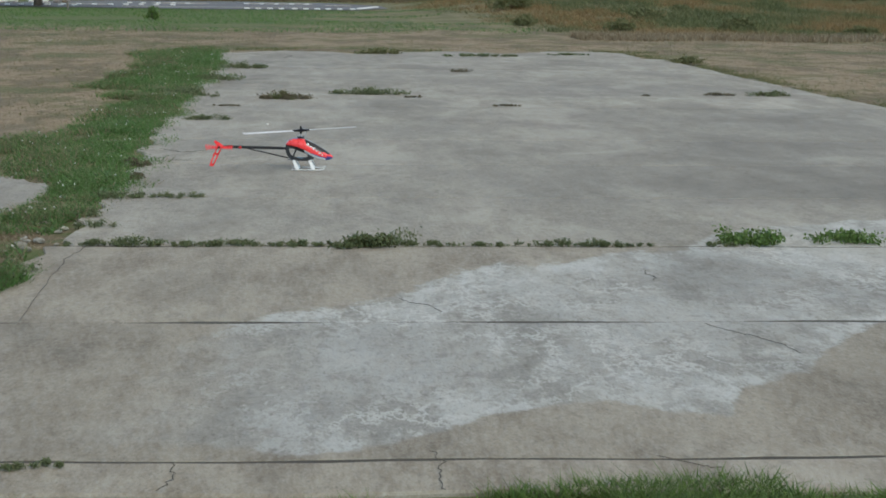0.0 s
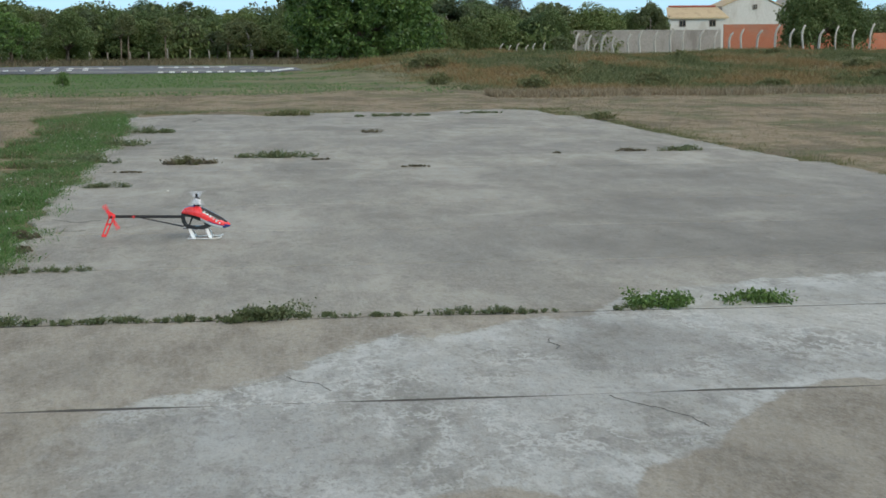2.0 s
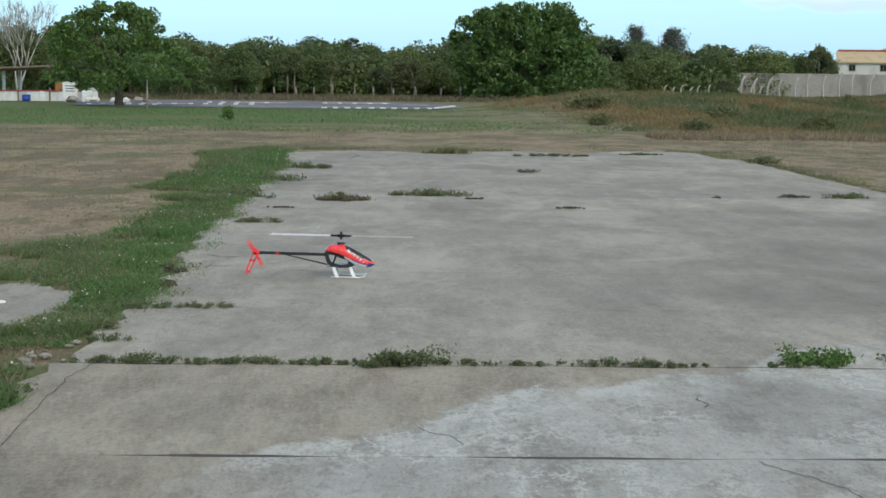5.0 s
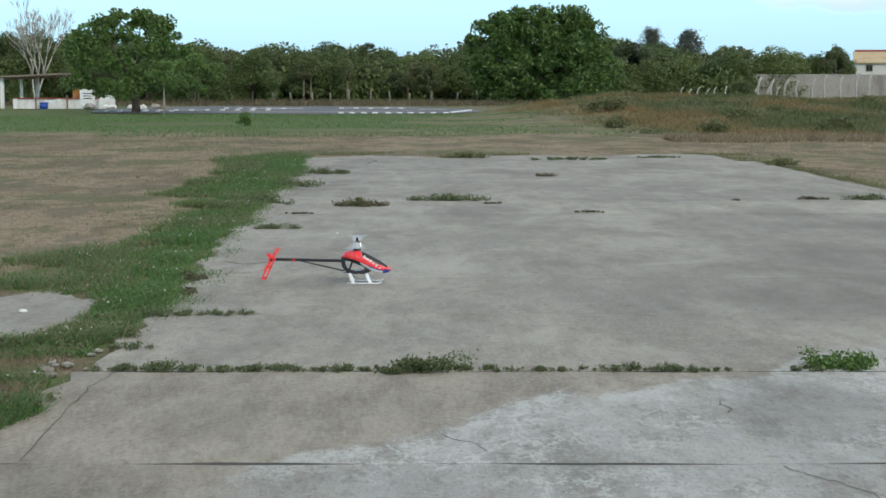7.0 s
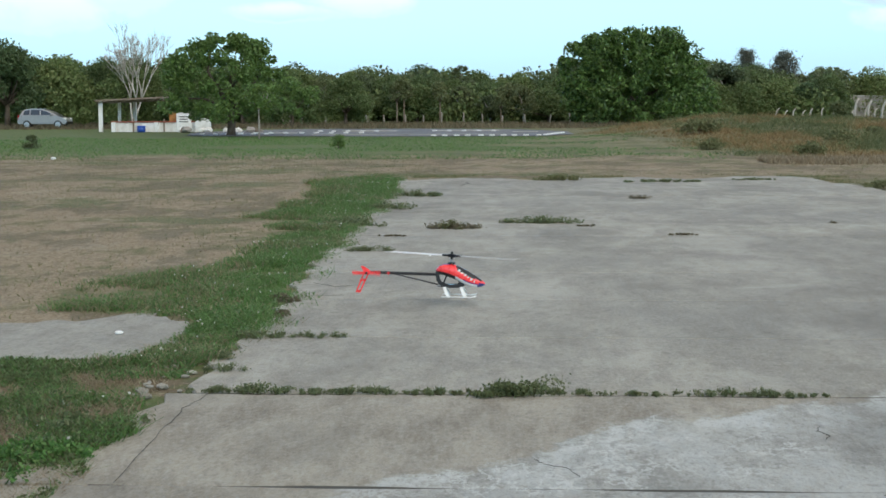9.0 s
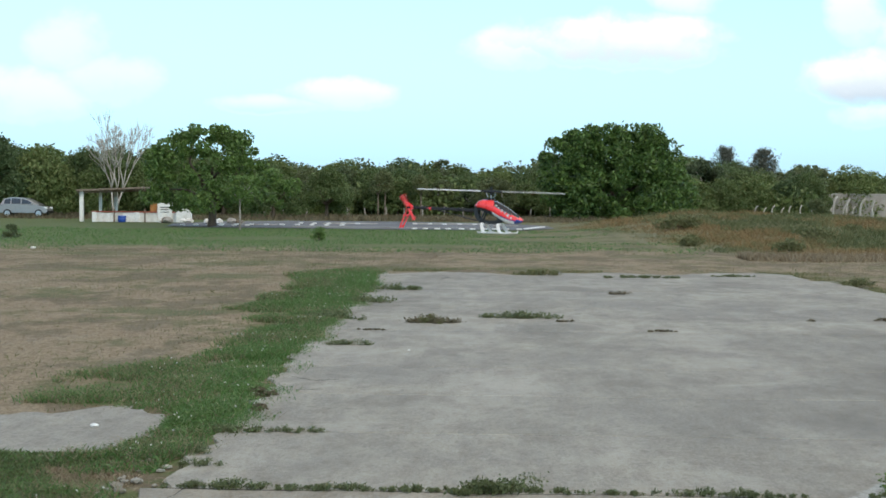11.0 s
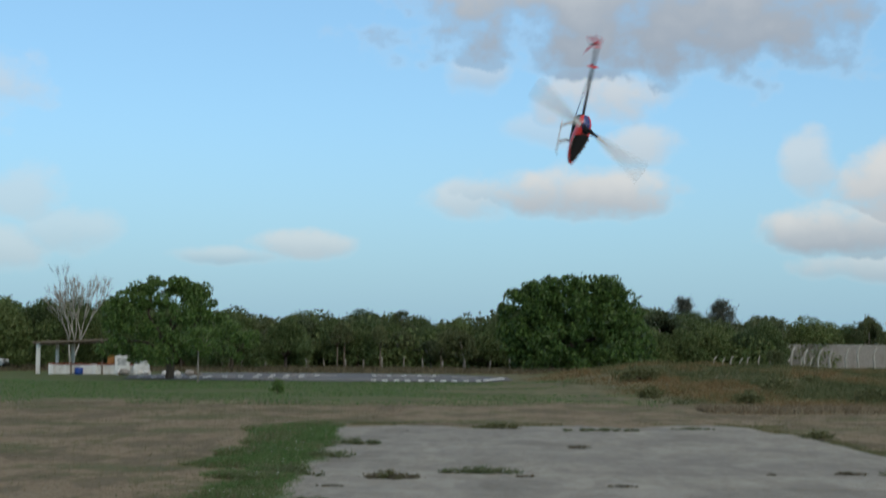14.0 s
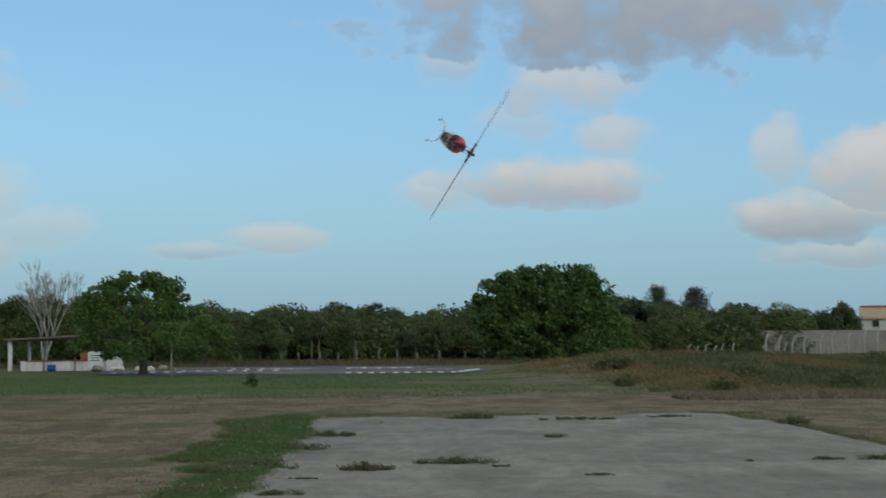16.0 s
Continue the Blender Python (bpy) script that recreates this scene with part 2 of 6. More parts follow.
def concrete_material():
    mat, n = material("weathered_concrete")
    p = n.where()
    x, y, z = n.split(p)
    q = n.scaled(p, (1.0, 0.34, 1.0))  # broom marks and wash run along the strip
    grain = n.noise(q, 42, 6, 0.7)
    mottle = n.noise(q, 3.2, 9, 0.68)
    blotch = n.noise(q, 10.0, 7, 0.7)
    streak = n.noise(q, 0.9, 9, 0.66)
    wide = n.noise(p, 0.23, 4, 0.5)
    drift = n.noise(n.scaled(p, (0.7, 0.5, 1.0)), 0.9, 8, 0.62)
    c = n.mix(n.step(mottle, 0.36, 0.64), (0.256, 0.240, 0.204), (0.362, 0.348, 0.304))
    c = n.mix(n.m("MULTIPLY", n.step(blotch, 0.52, 0.64), 0.42), c, (0.195, 0.184, 0.158))
    c = n.mix(n.m("MULTIPLY", n.step(blotch, 0.46, 0.35), 0.40), c, (0.43, 0.42, 0.38))
    c = n.mix(n.m("MULTIPLY", n.step(streak, 0.51, 0.64), 0.5), c, (0.190, 0.178, 0.155))
    c = n.mix(n.m("MULTIPLY", n.step(streak, 0.46, 0.34), 0.45), c, (0.43, 0.412, 0.365))
    c = n.mix(n.m("MULTIPLY", n.step(wide, 0.42, 0.62), 0.32), c, (0.215, 0.210, 0.198))
    c = n.mix(n.m("MULTIPLY", n.step(drift, 0.50, 0.60), 0.32), c, (0.185, 0.178, 0.160))
    c = n.mix(n.m("MULTIPLY", n.step(drift, 0.45, 0.36), 0.28), c, (0.42, 0.41, 0.375))
    # brown soil film on the nearest slabs, and the pale scoured lake on them
    near = n.m("SUBTRACT", 1.0, n.step(y, 8.7, 9.6))
    soil = n.noise(q, 2.6, 11, 0.72)
    c = n.mix(n.m("MULTIPLY", near, 0.75), c, n.mix(n.step(soil, 0.38, 0.60), (0.190, 0.160, 0.118), (0.335, 0.302, 0.243)))
    rag = n.noise(n.scaled(p, (1.0, 0.6, 1.0)), 1.25, 12, 0.72)
    warp = n.m("MULTIPLY", n.m("SUBTRACT", rag, 0.5), 3.0)
    upper = n.curve(x, ((-1.4, 5.9), (-1.14, 6.05), (-0.86, 6.85), (-0.41, 7.33), (0.04, 7.79), (0.57, 8.6), (1.1, 8.87), (1.83, 9.1), (2.36, 9.78), (3.6, 10.4), (7.0, 10.8)), 12.0)
    lower = n.curve(x, ((-1.4, 5.2), (-1.06, 4.9), (-0.45, 4.68), (-0.06, 4.84), (0.27, 5.15), (0.84, 5.42), (1.05, 5.2), (1.24, 5.2), (1.37, 5.6), (1.75, 5.9), (2.05, 6.5), (2.6, 7.0), (7.0, 7.6)), 12.0)
    rim = n.m("ADD", n.m("SUBTRACT", upper, y), n.m("MULTIPLY", warp, 0.55))
    inner = n.m("ADD", n.m("SUBTRACT", y, lower), n.m("MULTIPLY", warp, 0.22))
    left = n.m("ADD", n.m("ADD", x, 1.15), n.m("MULTIPLY", warp, 0.4))
    thin = n.m("ADD", 0.45, n.m("MULTIPLY", n.step(n.m("ADD", x, n.m("MULTIPLY", warp, 0.3)), -1.0, -0.2), 0.55))
    pale = n.m("MULTIPLY", n.m("MULTIPLY", n.m("MULTIPLY", n.step(rim, 0.0, 0.16), n.step(inner, 0.0, 0.09)), n.step(left, 0.0, 0.5)), thin)
    verge = n.m("SUBTRACT", 1.0, n.step(n.m("MINIMUM", rim, n.m("MULTIPLY", inner, 1.3)), 0.1, 0.85))
    scour = n.noise(n.scaled(p, (1.0, 0.42, 1)), 2.6, 12, 0.74)
    c = n.mix(n.m("MULTIPLY", pale, n.m("ADD", 0.55, n.m("MULTIPLY", n.step(scour, 0.40, 0.60), 0.35))), c, (0.385, 0.402, 0.402))
    c = n.mix(n.m("MULTIPLY", pale, n.m("MULTIPLY", n.step(scour, 0.50, 0.40), 0.75)), c, (0.225, 0.228, 0.215))
    crust = n.m("MULTIPLY", n.step(n.m("ADD", scour, n.m("MULTIPLY", verge, 0.07)), 0.555, 0.60), n.m("ADD", 0.30, n.m("MULTIPLY", verge, 0.5)))
    c = n.mix(n.m("MULTIPLY", pale, crust), c, (0.50, 0.52, 0.515))
    ridge = n.m("ABSOLUTE", n.m("SUBTRACT", n.noise(n.scaled(p, (1.0, 0.55, 1.0)), 4.2, 10, 0.72), 0.5))
    ridge = n.m("MULTIPLY", n.m("SUBTRACT", 1.0, n.step(ridge, 0.008, 0.035)), n.step(n.noise(p, 0.9, 5, 0.6), 0.42, 0.58))
    c = n.mix(n.m("MULTIPLY", n.m("MULTIPLY", pale, ridge), 0.8), c, (0.56, 0.58, 0.575))
    pit = n.noise(n.scaled(p, (1.0, 0.5, 1.0)), 30, 6, 0.75)
    c = n.mix(n.m("MULTIPLY", n.step(pit, 0.54, 0.62), 0.38), c, n.mix(0.55, c, (0.08, 0.075, 0.065)))
    c = n.mix(n.m("MULTIPLY", n.step(pit, 0.45, 0.36), 0.38), c, n.mix(0.4, c, (0.55, 0.545, 0.52)))
    flake = n.noise(q, 22, 5, 0.65)
    c = n.mix(n.m("MULTIPLY", n.m("MULTIPLY", pale, n.step(flake, 0.62, 0.70)), 0.6), c, (0.56, 0.57, 0.55))
    c = n.mix(n.m("MULTIPLY", n.step(n.noise(q, 16, 4), 0.60, 0.72), 0.3), c, (0.16, 0.155, 0.145))
    c = n.mix(n.m("MULTIPLY", n.step(grain, 0.4, 0.65), 0.5), c, n.mix(0.5, c, (0.46, 0.45, 0.42)))
    c = n.mix(n.m("MULTIPLY", n.step(n.noise(q, 55, 4, 0.6), 0.58, 0.68), 0.4), c, (0.15, 0.14, 0.12))
    crumb = n.noise(n.scaled(p, (1.0, 0.5, 1.0)), 110, 4, 0.7)
    c = n.mix(n.m("MULTIPLY", n.step(crumb, 0.52, 0.68), 0.28), c, (0.12, 0.118, 0.105))
    c = n.mix(n.m("MULTIPLY", n.step(crumb, 0.48, 0.34), 0.25), c, (0.47, 0.47, 0.44))
    # large soft damp stains and washed patches, drawn out along the strip
    wash = n.noise(n.scaled(p, (0.55, 0.30, 1.0)), 1.3, 7, 0.58, 0.6)
    c = n.mix(n.m("MULTIPLY", n.step(wash, 0.52, 0.66), 0.42), c, n.mix(0.75, c, (0.10, 0.094, 0.082)))
    c = n.mix(n.m("MULTIPLY", n.step(wash, 0.46, 0.34), 0.40), c, n.mix(0.6, c, (0.56, 0.55, 0.50)))
    # an old grey stain over the middle slabs
    stain = n.m("MULTIPLY", n.step(n.m("ADD", x, n.m("MULTIPLY", warp, 1.2)), 0.2, 2.8), n.m("MULTIPLY", n.step(n.m("ADD", y, warp), 10.2, 11.6), n.m("SUBTRACT", 1.0, n.step(n.m("ADD", y, n.m("MULTIPLY", warp, 3.0)), 14.5, 22.0))))
    c = n.mix(n.m("MULTIPLY", stain, n.m("ADD", 0.22, n.m("MULTIPLY", n.step(wash, 0.40, 0.58), 0.32))), c, (0.165, 0.158, 0.145))
    spots = n.noise(n.scaled(p, (1.0, 0.6, 1.0)), 7.5, 6, 0.66, 0.4)
    c = n.mix(n.m("MULTIPLY", n.step(spots, 0.57, 0.66), 0.45), c, n.mix(0.6, c, (0.11, 0.10, 0.085)))
    c = n.mix(1.0, c, (0.985, 0.99, 0.965), "MULTIPLY")
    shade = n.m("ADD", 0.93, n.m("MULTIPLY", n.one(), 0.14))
    c = n.mix(1.0, c, n.mix(0.0, shade, shade), "MULTIPLY")
    h = n.m("ADD", n.m("MULTIPLY", grain, 0.5), n.m("MULTIPLY", mottle, 0.5))
    n.surface(c, n.m("ADD", 0.72, n.m("MULTIPLY", mottle, 0.2)), 0.0, n.bump(h, 0.7, 0.016), spec=0.3)
    return mat


# how far the green fringe reaches from the slabs into the field, along the strip
FRINGE_WIDTH = ((7.0, 0.5), (9.0, 0.9), (10.0, 1.0), (11.0, 0.55), (12.4, 0.6), (13.0, 1.9), (14.0, 1.9), (15.5, 1.6), (16.5, 1.05), (18.0, 0.8), (20.5, 0.7), (22.5, 1.1),
                (24.5, 2.0), (26.5, 1.9), (28.5, 1.2), (31.0, 1.2), (33.0, 1.9), (35.0, 2.2), (36.5, 0.6))


def ground_material():
    mat, n = material("field_earth_and_grass")
    p = n.where()
    x, y, z = n.split(p)
    w1 = n.m("MULTIPLY", n.m("SUBTRACT", n.noise(p, 0.55, 5, 0.6), 0.5), 1.0)
    w2 = n.m("MULTIPLY", n.m("SUBTRACT", n.noise(p, 0.09, 5, 0.6), 0.5), 26.0)
    q = n.scaled(p, (1.0, 0.45, 1.0))
    fine = n.noise(q, 14, 7, 0.72)
    mid = n.noise(q, 1.5, 8, 0.68)
    dry = n.mix(n.step(fine, 0.3, 0.7), (0.200, 0.160, 0.105), (0.330, 0.270, 0.185))
    dry = n.mix(n.m("MULTIPLY", n.step(mid, 0.51, 0.62), 0.75), dry, (0.120, 0.122, 0.055))
    dry = n.mix(n.m("MULTIPLY", n.step(n.noise(q, 1.1, 9, 0.7), 0.54, 0.62), 0.7), dry, (0.44, 0.385, 0.290))
    dry = n.mix(n.m("MULTIPLY", n.step(n.noise(q, 0.55, 9, 0.7), 0.49, 0.56), 0.8), dry, (0.125, 0.104, 0.066))
    dry = n.mix(n.m("MULTIPLY", n.step(n.noise(n.scaled(p, (0.6, 0.6, 1)), 0.4, 9, 0.72), 0.52, 0.58), 0.75), dry, (0.100, 0.120, 0.048))
    tiny = n.noise(n.scaled(p, (1.0, 0.6, 1.0)), 38, 5, 0.7)
    dry = n.mix(n.m("MULTIPLY", n.step(tiny, 0.52, 0.64), 0.6), dry, (0.105, 0.088, 0.055))
    dry = n.mix(n.m("MULTIPLY", n.step(tiny, 0.47, 0.36), 0.5), dry, (0.46, 0.39, 0.28))
    green = n.mix(n.step(fine, 0.3, 0.7), (0.072, 0.108, 0.036), (0.130, 0.170, 0.066))
    green = n.mix(n.m("MULTIPLY", n.step(mid, 0.52, 0.7), 0.4), green, (0.19, 0.165, 0.085))
    # green belt before the track, green fringe left of the slabs
    belt = n.m("MULTIPLY", n.step(n.m("ADD", y, n.m("MULTIPLY", w2, 0.35)), 50, 60), n.m("SUBTRACT", 0.92, n.m("MULTIPLY", n.step(n.m("ADD", x, n.m("MULTIPLY", w2, 0.5)), -6, 5), 0.55)))
    reach = n.curve(y, FRINGE_WIDTH, 4.0)
    fx = n.m("ADD", n.m("ADD", n.m("ADD", x, 1.47), n.m("MULTIPLY", y, 0.040)), n.m("ADD", reach, n.m("MULTIPLY", w1, 1.6)))
    fringe = n.m("MULTIPLY", n.m("MULTIPLY", n.step(fx, -0.1, 0.5), n.step(n.noise(p, 1.7, 6, 0.65), 0.38, 0.54)), n.step(n.m("SUBTRACT", 36.0, y), 0.0, 3.0))
    fringe = n.m("MULTIPLY", fringe, n.m("SUBTRACT", 1.0, n.step(x, -1.0, 0.5)))
    front = n.m("SUBTRACT", 1.0, n.step(n.m("ADD", y, w1), 4.2, 5.2))
    g = n.m("MAXIMUM", belt, n.m("MAXIMUM", fringe, n.m("MULTIPLY", front, 0.8)))
    n.surface(n.mix(g, dry, green), 0.95, 0.0, n.bump(n.m("ADD", fine, mid), 0.6, 0.03), spec=0.15)
    return mat


def asphalt_material():
    mat, n = material("old_asphalt")
    p = n.where()
    a = n.noise(p, 30, 5)
    b = n.noise(n.scaled(p, (0.3, 1, 1)), 0.5, 5, 0.6)
    c = n.mix(n.step(a, 0.3, 0.7), (0.075, 0.077, 0.083), (0.115, 0.118, 0.125))
    c = n.mix(n.m("MULTIPLY", n.step(b, 0.48, 0.62), 0.7), c, (0.21, 0.215, 0.225))
    n.surface(c, 0.75, 0.0, n.bump(a, 0.3, 0.01))
    return mat


def brick_material():
    mat, n = material("bare_red_brickwork")
    p = n.coords()
    t = n.tree.nodes.new("ShaderNodeTexBrick")
    mp = n.tree.nodes.new("ShaderNodeMapping")
    mp.inputs["Rotation"].default_value = (radians(90), 0, 0)
    n.put(mp.inputs["Vector"], p)
    n.put(t.inputs["Vector"], mp.outputs[0])
    t.inputs["Color1"].default_value = (0.42, 0.115, 0.055, 1)
    t.inputs["Color2"].default_value = (0.50, 0.17, 0.085, 1)
    t.inputs["Mortar"].default_value = (0.36, 0.24, 0.18, 1)
    t.inputs["Scale"].default_value = 2.6
    stain = n.noise(p, 0.5, 5)
    c = n.mix(n.m("MULTIPLY", n.step(stain, 0.45, 0.7), 0.45), t.outputs[0], (0.30, 0.20, 0.15))
    n.surface(c, 0.9, 0.0, n.bump(t.outputs["Fac"], 0.3, 0.02))
    return mat


def render_wall_material(name, a, b, stain):
    mat, n = material(name)
    p = n.coords()
    v = n.noise(n.scaled(p, (1, 1, 0.35)), 0.9, 6, 0.62)
    f = n.noise(p, 9, 5)
    c = n.mix(n.step(f, 0.3, 0.7), a, b)
    c = n.mix(n.m("MULTIPLY", n.step(v, 0.48, 0.68), 0.6), c, stain)
    n.surface(c, 0.92, 0.0, n.bump(f, 0.25, 0.01))
    return mat


def bark_material(name, a, b):
    mat, n = material(name)
    p = n.coords()
    f = n.noise(n.scaled(p, (4, 4, 0.8)), 4.0, 6, 0.65)
    n.surface(n.mix(n.step(f, 0.3, 0.7), a, b), 0.95, 0.0, n.bump(f, 0.6, 0.03))
    return mat


def glass_material():
    mat, n = material("dark_window_glass")
    n.surface((0.02, 0.024, 0.028), 0.08, 0.0, spec=0.8)
    return mat


CONCRETE, GROUND, ASPHALT, BRICK, GLASS = concrete_material(), ground_material(), asphalt_material(), brick_material(), glass_material()
GREYWALL = render_wall_material("grey_cement_render", (0.270, 0.248, 0.222), (0.345, 0.320, 0.288), (0.17, 0.148, 0.128))
PALEWALL = render_wall_material("pale_house_render", (0.50, 0.48, 0.44), (0.58, 0.56, 0.52), (0.40, 0.36, 0.31))
WHITEWALL = render_wall_material("whitewashed_plaster", (0.66, 0.65, 0.62), (0.78, 0.77, 0.74), (0.42, 0.38, 0.32))
POSTCRETE = render_wall_material("bleached_post_concrete", (0.36, 0.34, 0.30), (0.47, 0.445, 0.40), (0.20, 0.18, 0.15))
TILE = render_wall_material("clay_roof_tiles", (0.46, 0.36, 0.22), (0.56, 0.45, 0.29), (0.36, 0.26, 0.17))
BARK = bark_material("brown_bark", (0.055, 0.042, 0.030), (0.125, 0.100, 0.075))
PALEBARK = bark_material("grey_bark", (0.22, 0.195, 0.165), (0.36, 0.33, 0.29))
TIMBER = bark_material("weathered_timber", (0.13, 0.10, 0.075), (0.26, 0.21, 0.16))
LEAF_MANGO = leafy("mango_leaves", (0.034, 0.066, 0.020), (0.082, 0.150, 0.036), (0.185, 0.290, 0.078), 0.42)
# these two leaf colours are lightened in place of the missing distance haze
LEAF_WOOD = leafy("woodland_leaves", (0.072, 0.108, 0.044), (0.122, 0.172, 0.068), (0.205, 0.244, 0.124), 0.65, True)
LEAF_DULL = leafy("dull_green_leaves", (0.090, 0.112, 0.060), (0.142, 0.170, 0.088), (0.200, 0.230, 0.128), 0.65, True)
LEAF_FRESH = leafy("fresh_leaves", (0.058, 0.102, 0.028), (0.105, 0.182, 0.044), (0.180, 0.270, 0.080), 0.5)
LEAF_NEEDLE = leafy("casuarina_needles", (0.080, 0.090, 0.070), (0.128, 0.140, 0.112), (0.190, 0.196, 0.160), 0.7)
GRASS_GREEN = leafy("green_grass_blades", (0.050, 0.118, 0.032), (0.090, 0.200, 0.048), (0.170, 0.270, 0.092), 0.6)
GRASS_DRY = leafy("dry_grass_blades", (0.160, 0.126, 0.080), (0.262, 0.212, 0.140), (0.400, 0.342, 0.240), 0.8)
GRASS_RUST = leafy("rusty_seed_grass", (0.180, 0.122, 0.056), (0.235, 0.160, 0.072), (0.290, 0.210, 0.108), 0.8)
GRASS_OLIVE = leafy("olive_tall_grass", (0.105, 0.120, 0.050), (0.148, 0.158, 0.070), (0.205, 0.200, 0.100), 0.75)
SCRUB = leafy("brown_scrub", (0.105, 0.094, 0.056), (0.160, 0.132, 0.080), (0.215, 0.170, 0.105), 0.8)
BANK_GREEN = leafy("dull_bank_green", (0.060, 0.082, 0.034), (0.098, 0.122, 0.050), (0.140, 0.165, 0.078), 0.75)
WEED_LEAF = leafy("weed_leaves", (0.075, 0.100, 0.045), (0.130, 0.162, 0.075), (0.215, 0.235, 0.125), 0.6)
CLOVER = leafy("clover_leaves", (0.066, 0.122, 0.040), (0.110, 0.188, 0.056), (0.200, 0.275, 0.118), 0.55)
PETAL = leafy("white_petals", (0.45, 0.46, 0.42), (0.6, 0.6, 0.56), (0.75, 0.75, 0.7), 0.7)
WEED_DRY = leafy("withered_weed", (0.085, 0.074, 0.048), (0.140, 0.122, 0.078), (0.210, 0.185, 0.120), 0.8)
WHITEPAINT = plain("worn_white_paint", (0.72, 0.72, 0.70), 0.6)
RED_SHELL = plain("fluorescent_red_gelcoat", (0.90, 0.048, 0.052), 0.28, 0, 0.05, 30, 0.6, 0.02)
BLACK_SHELL = plain("black_gelcoat", (0.012, 0.012, 0.014), 0.25, 0, 0.2, 30, 0.5, 0.02)
WHITE_SHELL = plain("white_gelcoat", (0.76, 0.77, 0.78), 0.3, 0, 0.04, 30, 0.5, 0.02)
BLUE_SHELL = plain("deep_blue_gelcoat", (0.025, 0.045, 0.22), 0.28, 0, 0.1, 30, 0.5, 0.02)
CARBON = plain("carbon_plate", (0.016, 0.016, 0.018), 0.4, 0, 0.3, 160)
ALLOY = plain("machined_alloy", (0.55, 0.56, 0.58), 0.32, 1.0, 0.08, 90)
DARKMETAL = plain("anodised_dark_metal", (0.03, 0.03, 0.034), 0.35, 0.8, 0.2, 90)
WHITE_PLASTIC = plain("white_nylon", (0.78, 0.78, 0.77), 0.45, 0, 0.05, 60)
BLADE_GREY = plain("pale_grey_blade", (0.68, 0.69, 0.70), 0.4, 0, 0.08, 40)
SILVER = plain("silver_car_paint", (0.34, 0.34, 0.345), 0.3, 0.55, 0.05, 6, 0.6, 0.0)
RUBBER = plain("black_rubber", (0.018, 0.018, 0.018), 0.8)
BLUEPLASTIC = plain("blue_drum_plastic", (0.02, 0.075, 0.36), 0.45)
REDPAINT = plain("red_oxide_paint", (0.30, 0.075, 0.045), 0.7)
RUST = plain("rusty_ochre", (0.36, 0.17, 0.05), 0.85, 0, 0.3, 8)
PLUM = plain("tail_lamp_red", (0.3, 0.02, 0.02), 0.2)


# ---- building helpers ----
def part(name, bm, mat, parent=None, label=""):
    me = bpy.data.meshes.new(name)
    bm.to_mesh(me)
    bm.free()
    for m in (mat if isinstance(mat, (list, tuple)) else [mat]):
        me.materials.append(m)
    ob = new(name, me)
    if parent is not None:
        ob.parent = parent
    if label:
        ob["label"] = label
    return ob


def grid_mesh(name, verts, faces, mat, parent=None, smooth=False):
    """A mesh from arrays of points and of quads or triangles."""
    verts, faces = np.asarray(verts, dtype=np.float32).reshape(-1, 3), np.asarray(faces, dtype=np.int32)
    k = faces.shape[1]
    me = bpy.data.meshes.new(name)
    me.vertices.add(len(verts))
    me.vertices.foreach_set("co", verts.ravel())
    me.loops.add(faces.size)
    me.loops.foreach_set("vertex_index", faces.ravel())
    me.polygons.add(len(faces))
    me.polygons.foreach_set("loop_start", np.arange(0, faces.size, k, dtype=np.int32))
    me.polygons.foreach_set("loop_total", np.full(len(faces), k, dtype=np.int32))
    me.update(calc_edges=True)
    me.validate()
    me.materials.append(mat)
    if smooth:
        me.polygons.foreach_set("use_smooth", np.ones(len(me.polygons), dtype=bool))
    ob = new(name, me)
    if parent is not None:
        ob.parent = parent
    return ob


def box(size, at=(0, 0, 0), bevel=0.0, rot=(0, 0, 0), bm=None):
    bm = bm or bmesh.new()
    m = pose(*at, *rot) @ Matrix.Diagonal((*size, 1))
    r = bmesh.ops.create_cube(bm, size=1, matrix=m)
    if bevel:
        es = list({e for v in r["verts"] for e in v.link_edges})
        bmesh.ops.bevel(bm, geom=es, offset=bevel, segments=2, affect="EDGES", profile=0.6)
    return bm


def rod(a, b, r0, r1=None, seg=10, bm=None):
    bm = bm or bmesh.new()
    a, b = Vector(a), Vector(b)
    d = b - a
    m = Matrix.Translation((a + b) / 2) @ d.to_track_quat("Z", "Y").to_matrix().to_4x4()
    bmesh.ops.create_cone(bm, cap_ends=True, segments=seg, radius1=r0, radius2=r0 if r1 is None else r1, depth=d.length, matrix=m)
    return bm


def tube(points, radii, seg=8, bm=None):
    """A bent tapering tube along points."""
    bm = bm or bmesh.new()
    rings = []
    for i, p in enumerate(points):
        p = Vector(p)
        a = Vector(points[max(i - 1, 0)])
        b = Vector(points[min(i + 1, len(points) - 1)])
        q = (b - a).to_track_quat("Z", "Y")
        r = radii[i] if isinstance(radii, (list, tuple)) else radii
        rings.append([bm.verts.new(p + q @ Vector((r * math.cos(2 * math.pi * k / seg), r * math.sin(2 * math.pi * k / seg), 0))) for k in range(seg)])
    for u, v in zip(rings, rings[1:]):
        for k in range(seg):
            bm.faces.new((u[k], u[(k + 1) % seg], v[(k + 1) % seg], v[k])).smooth = True
    bm.faces.new(rings[0][::-1])
    bm.faces.new(rings[-1])
    return bm


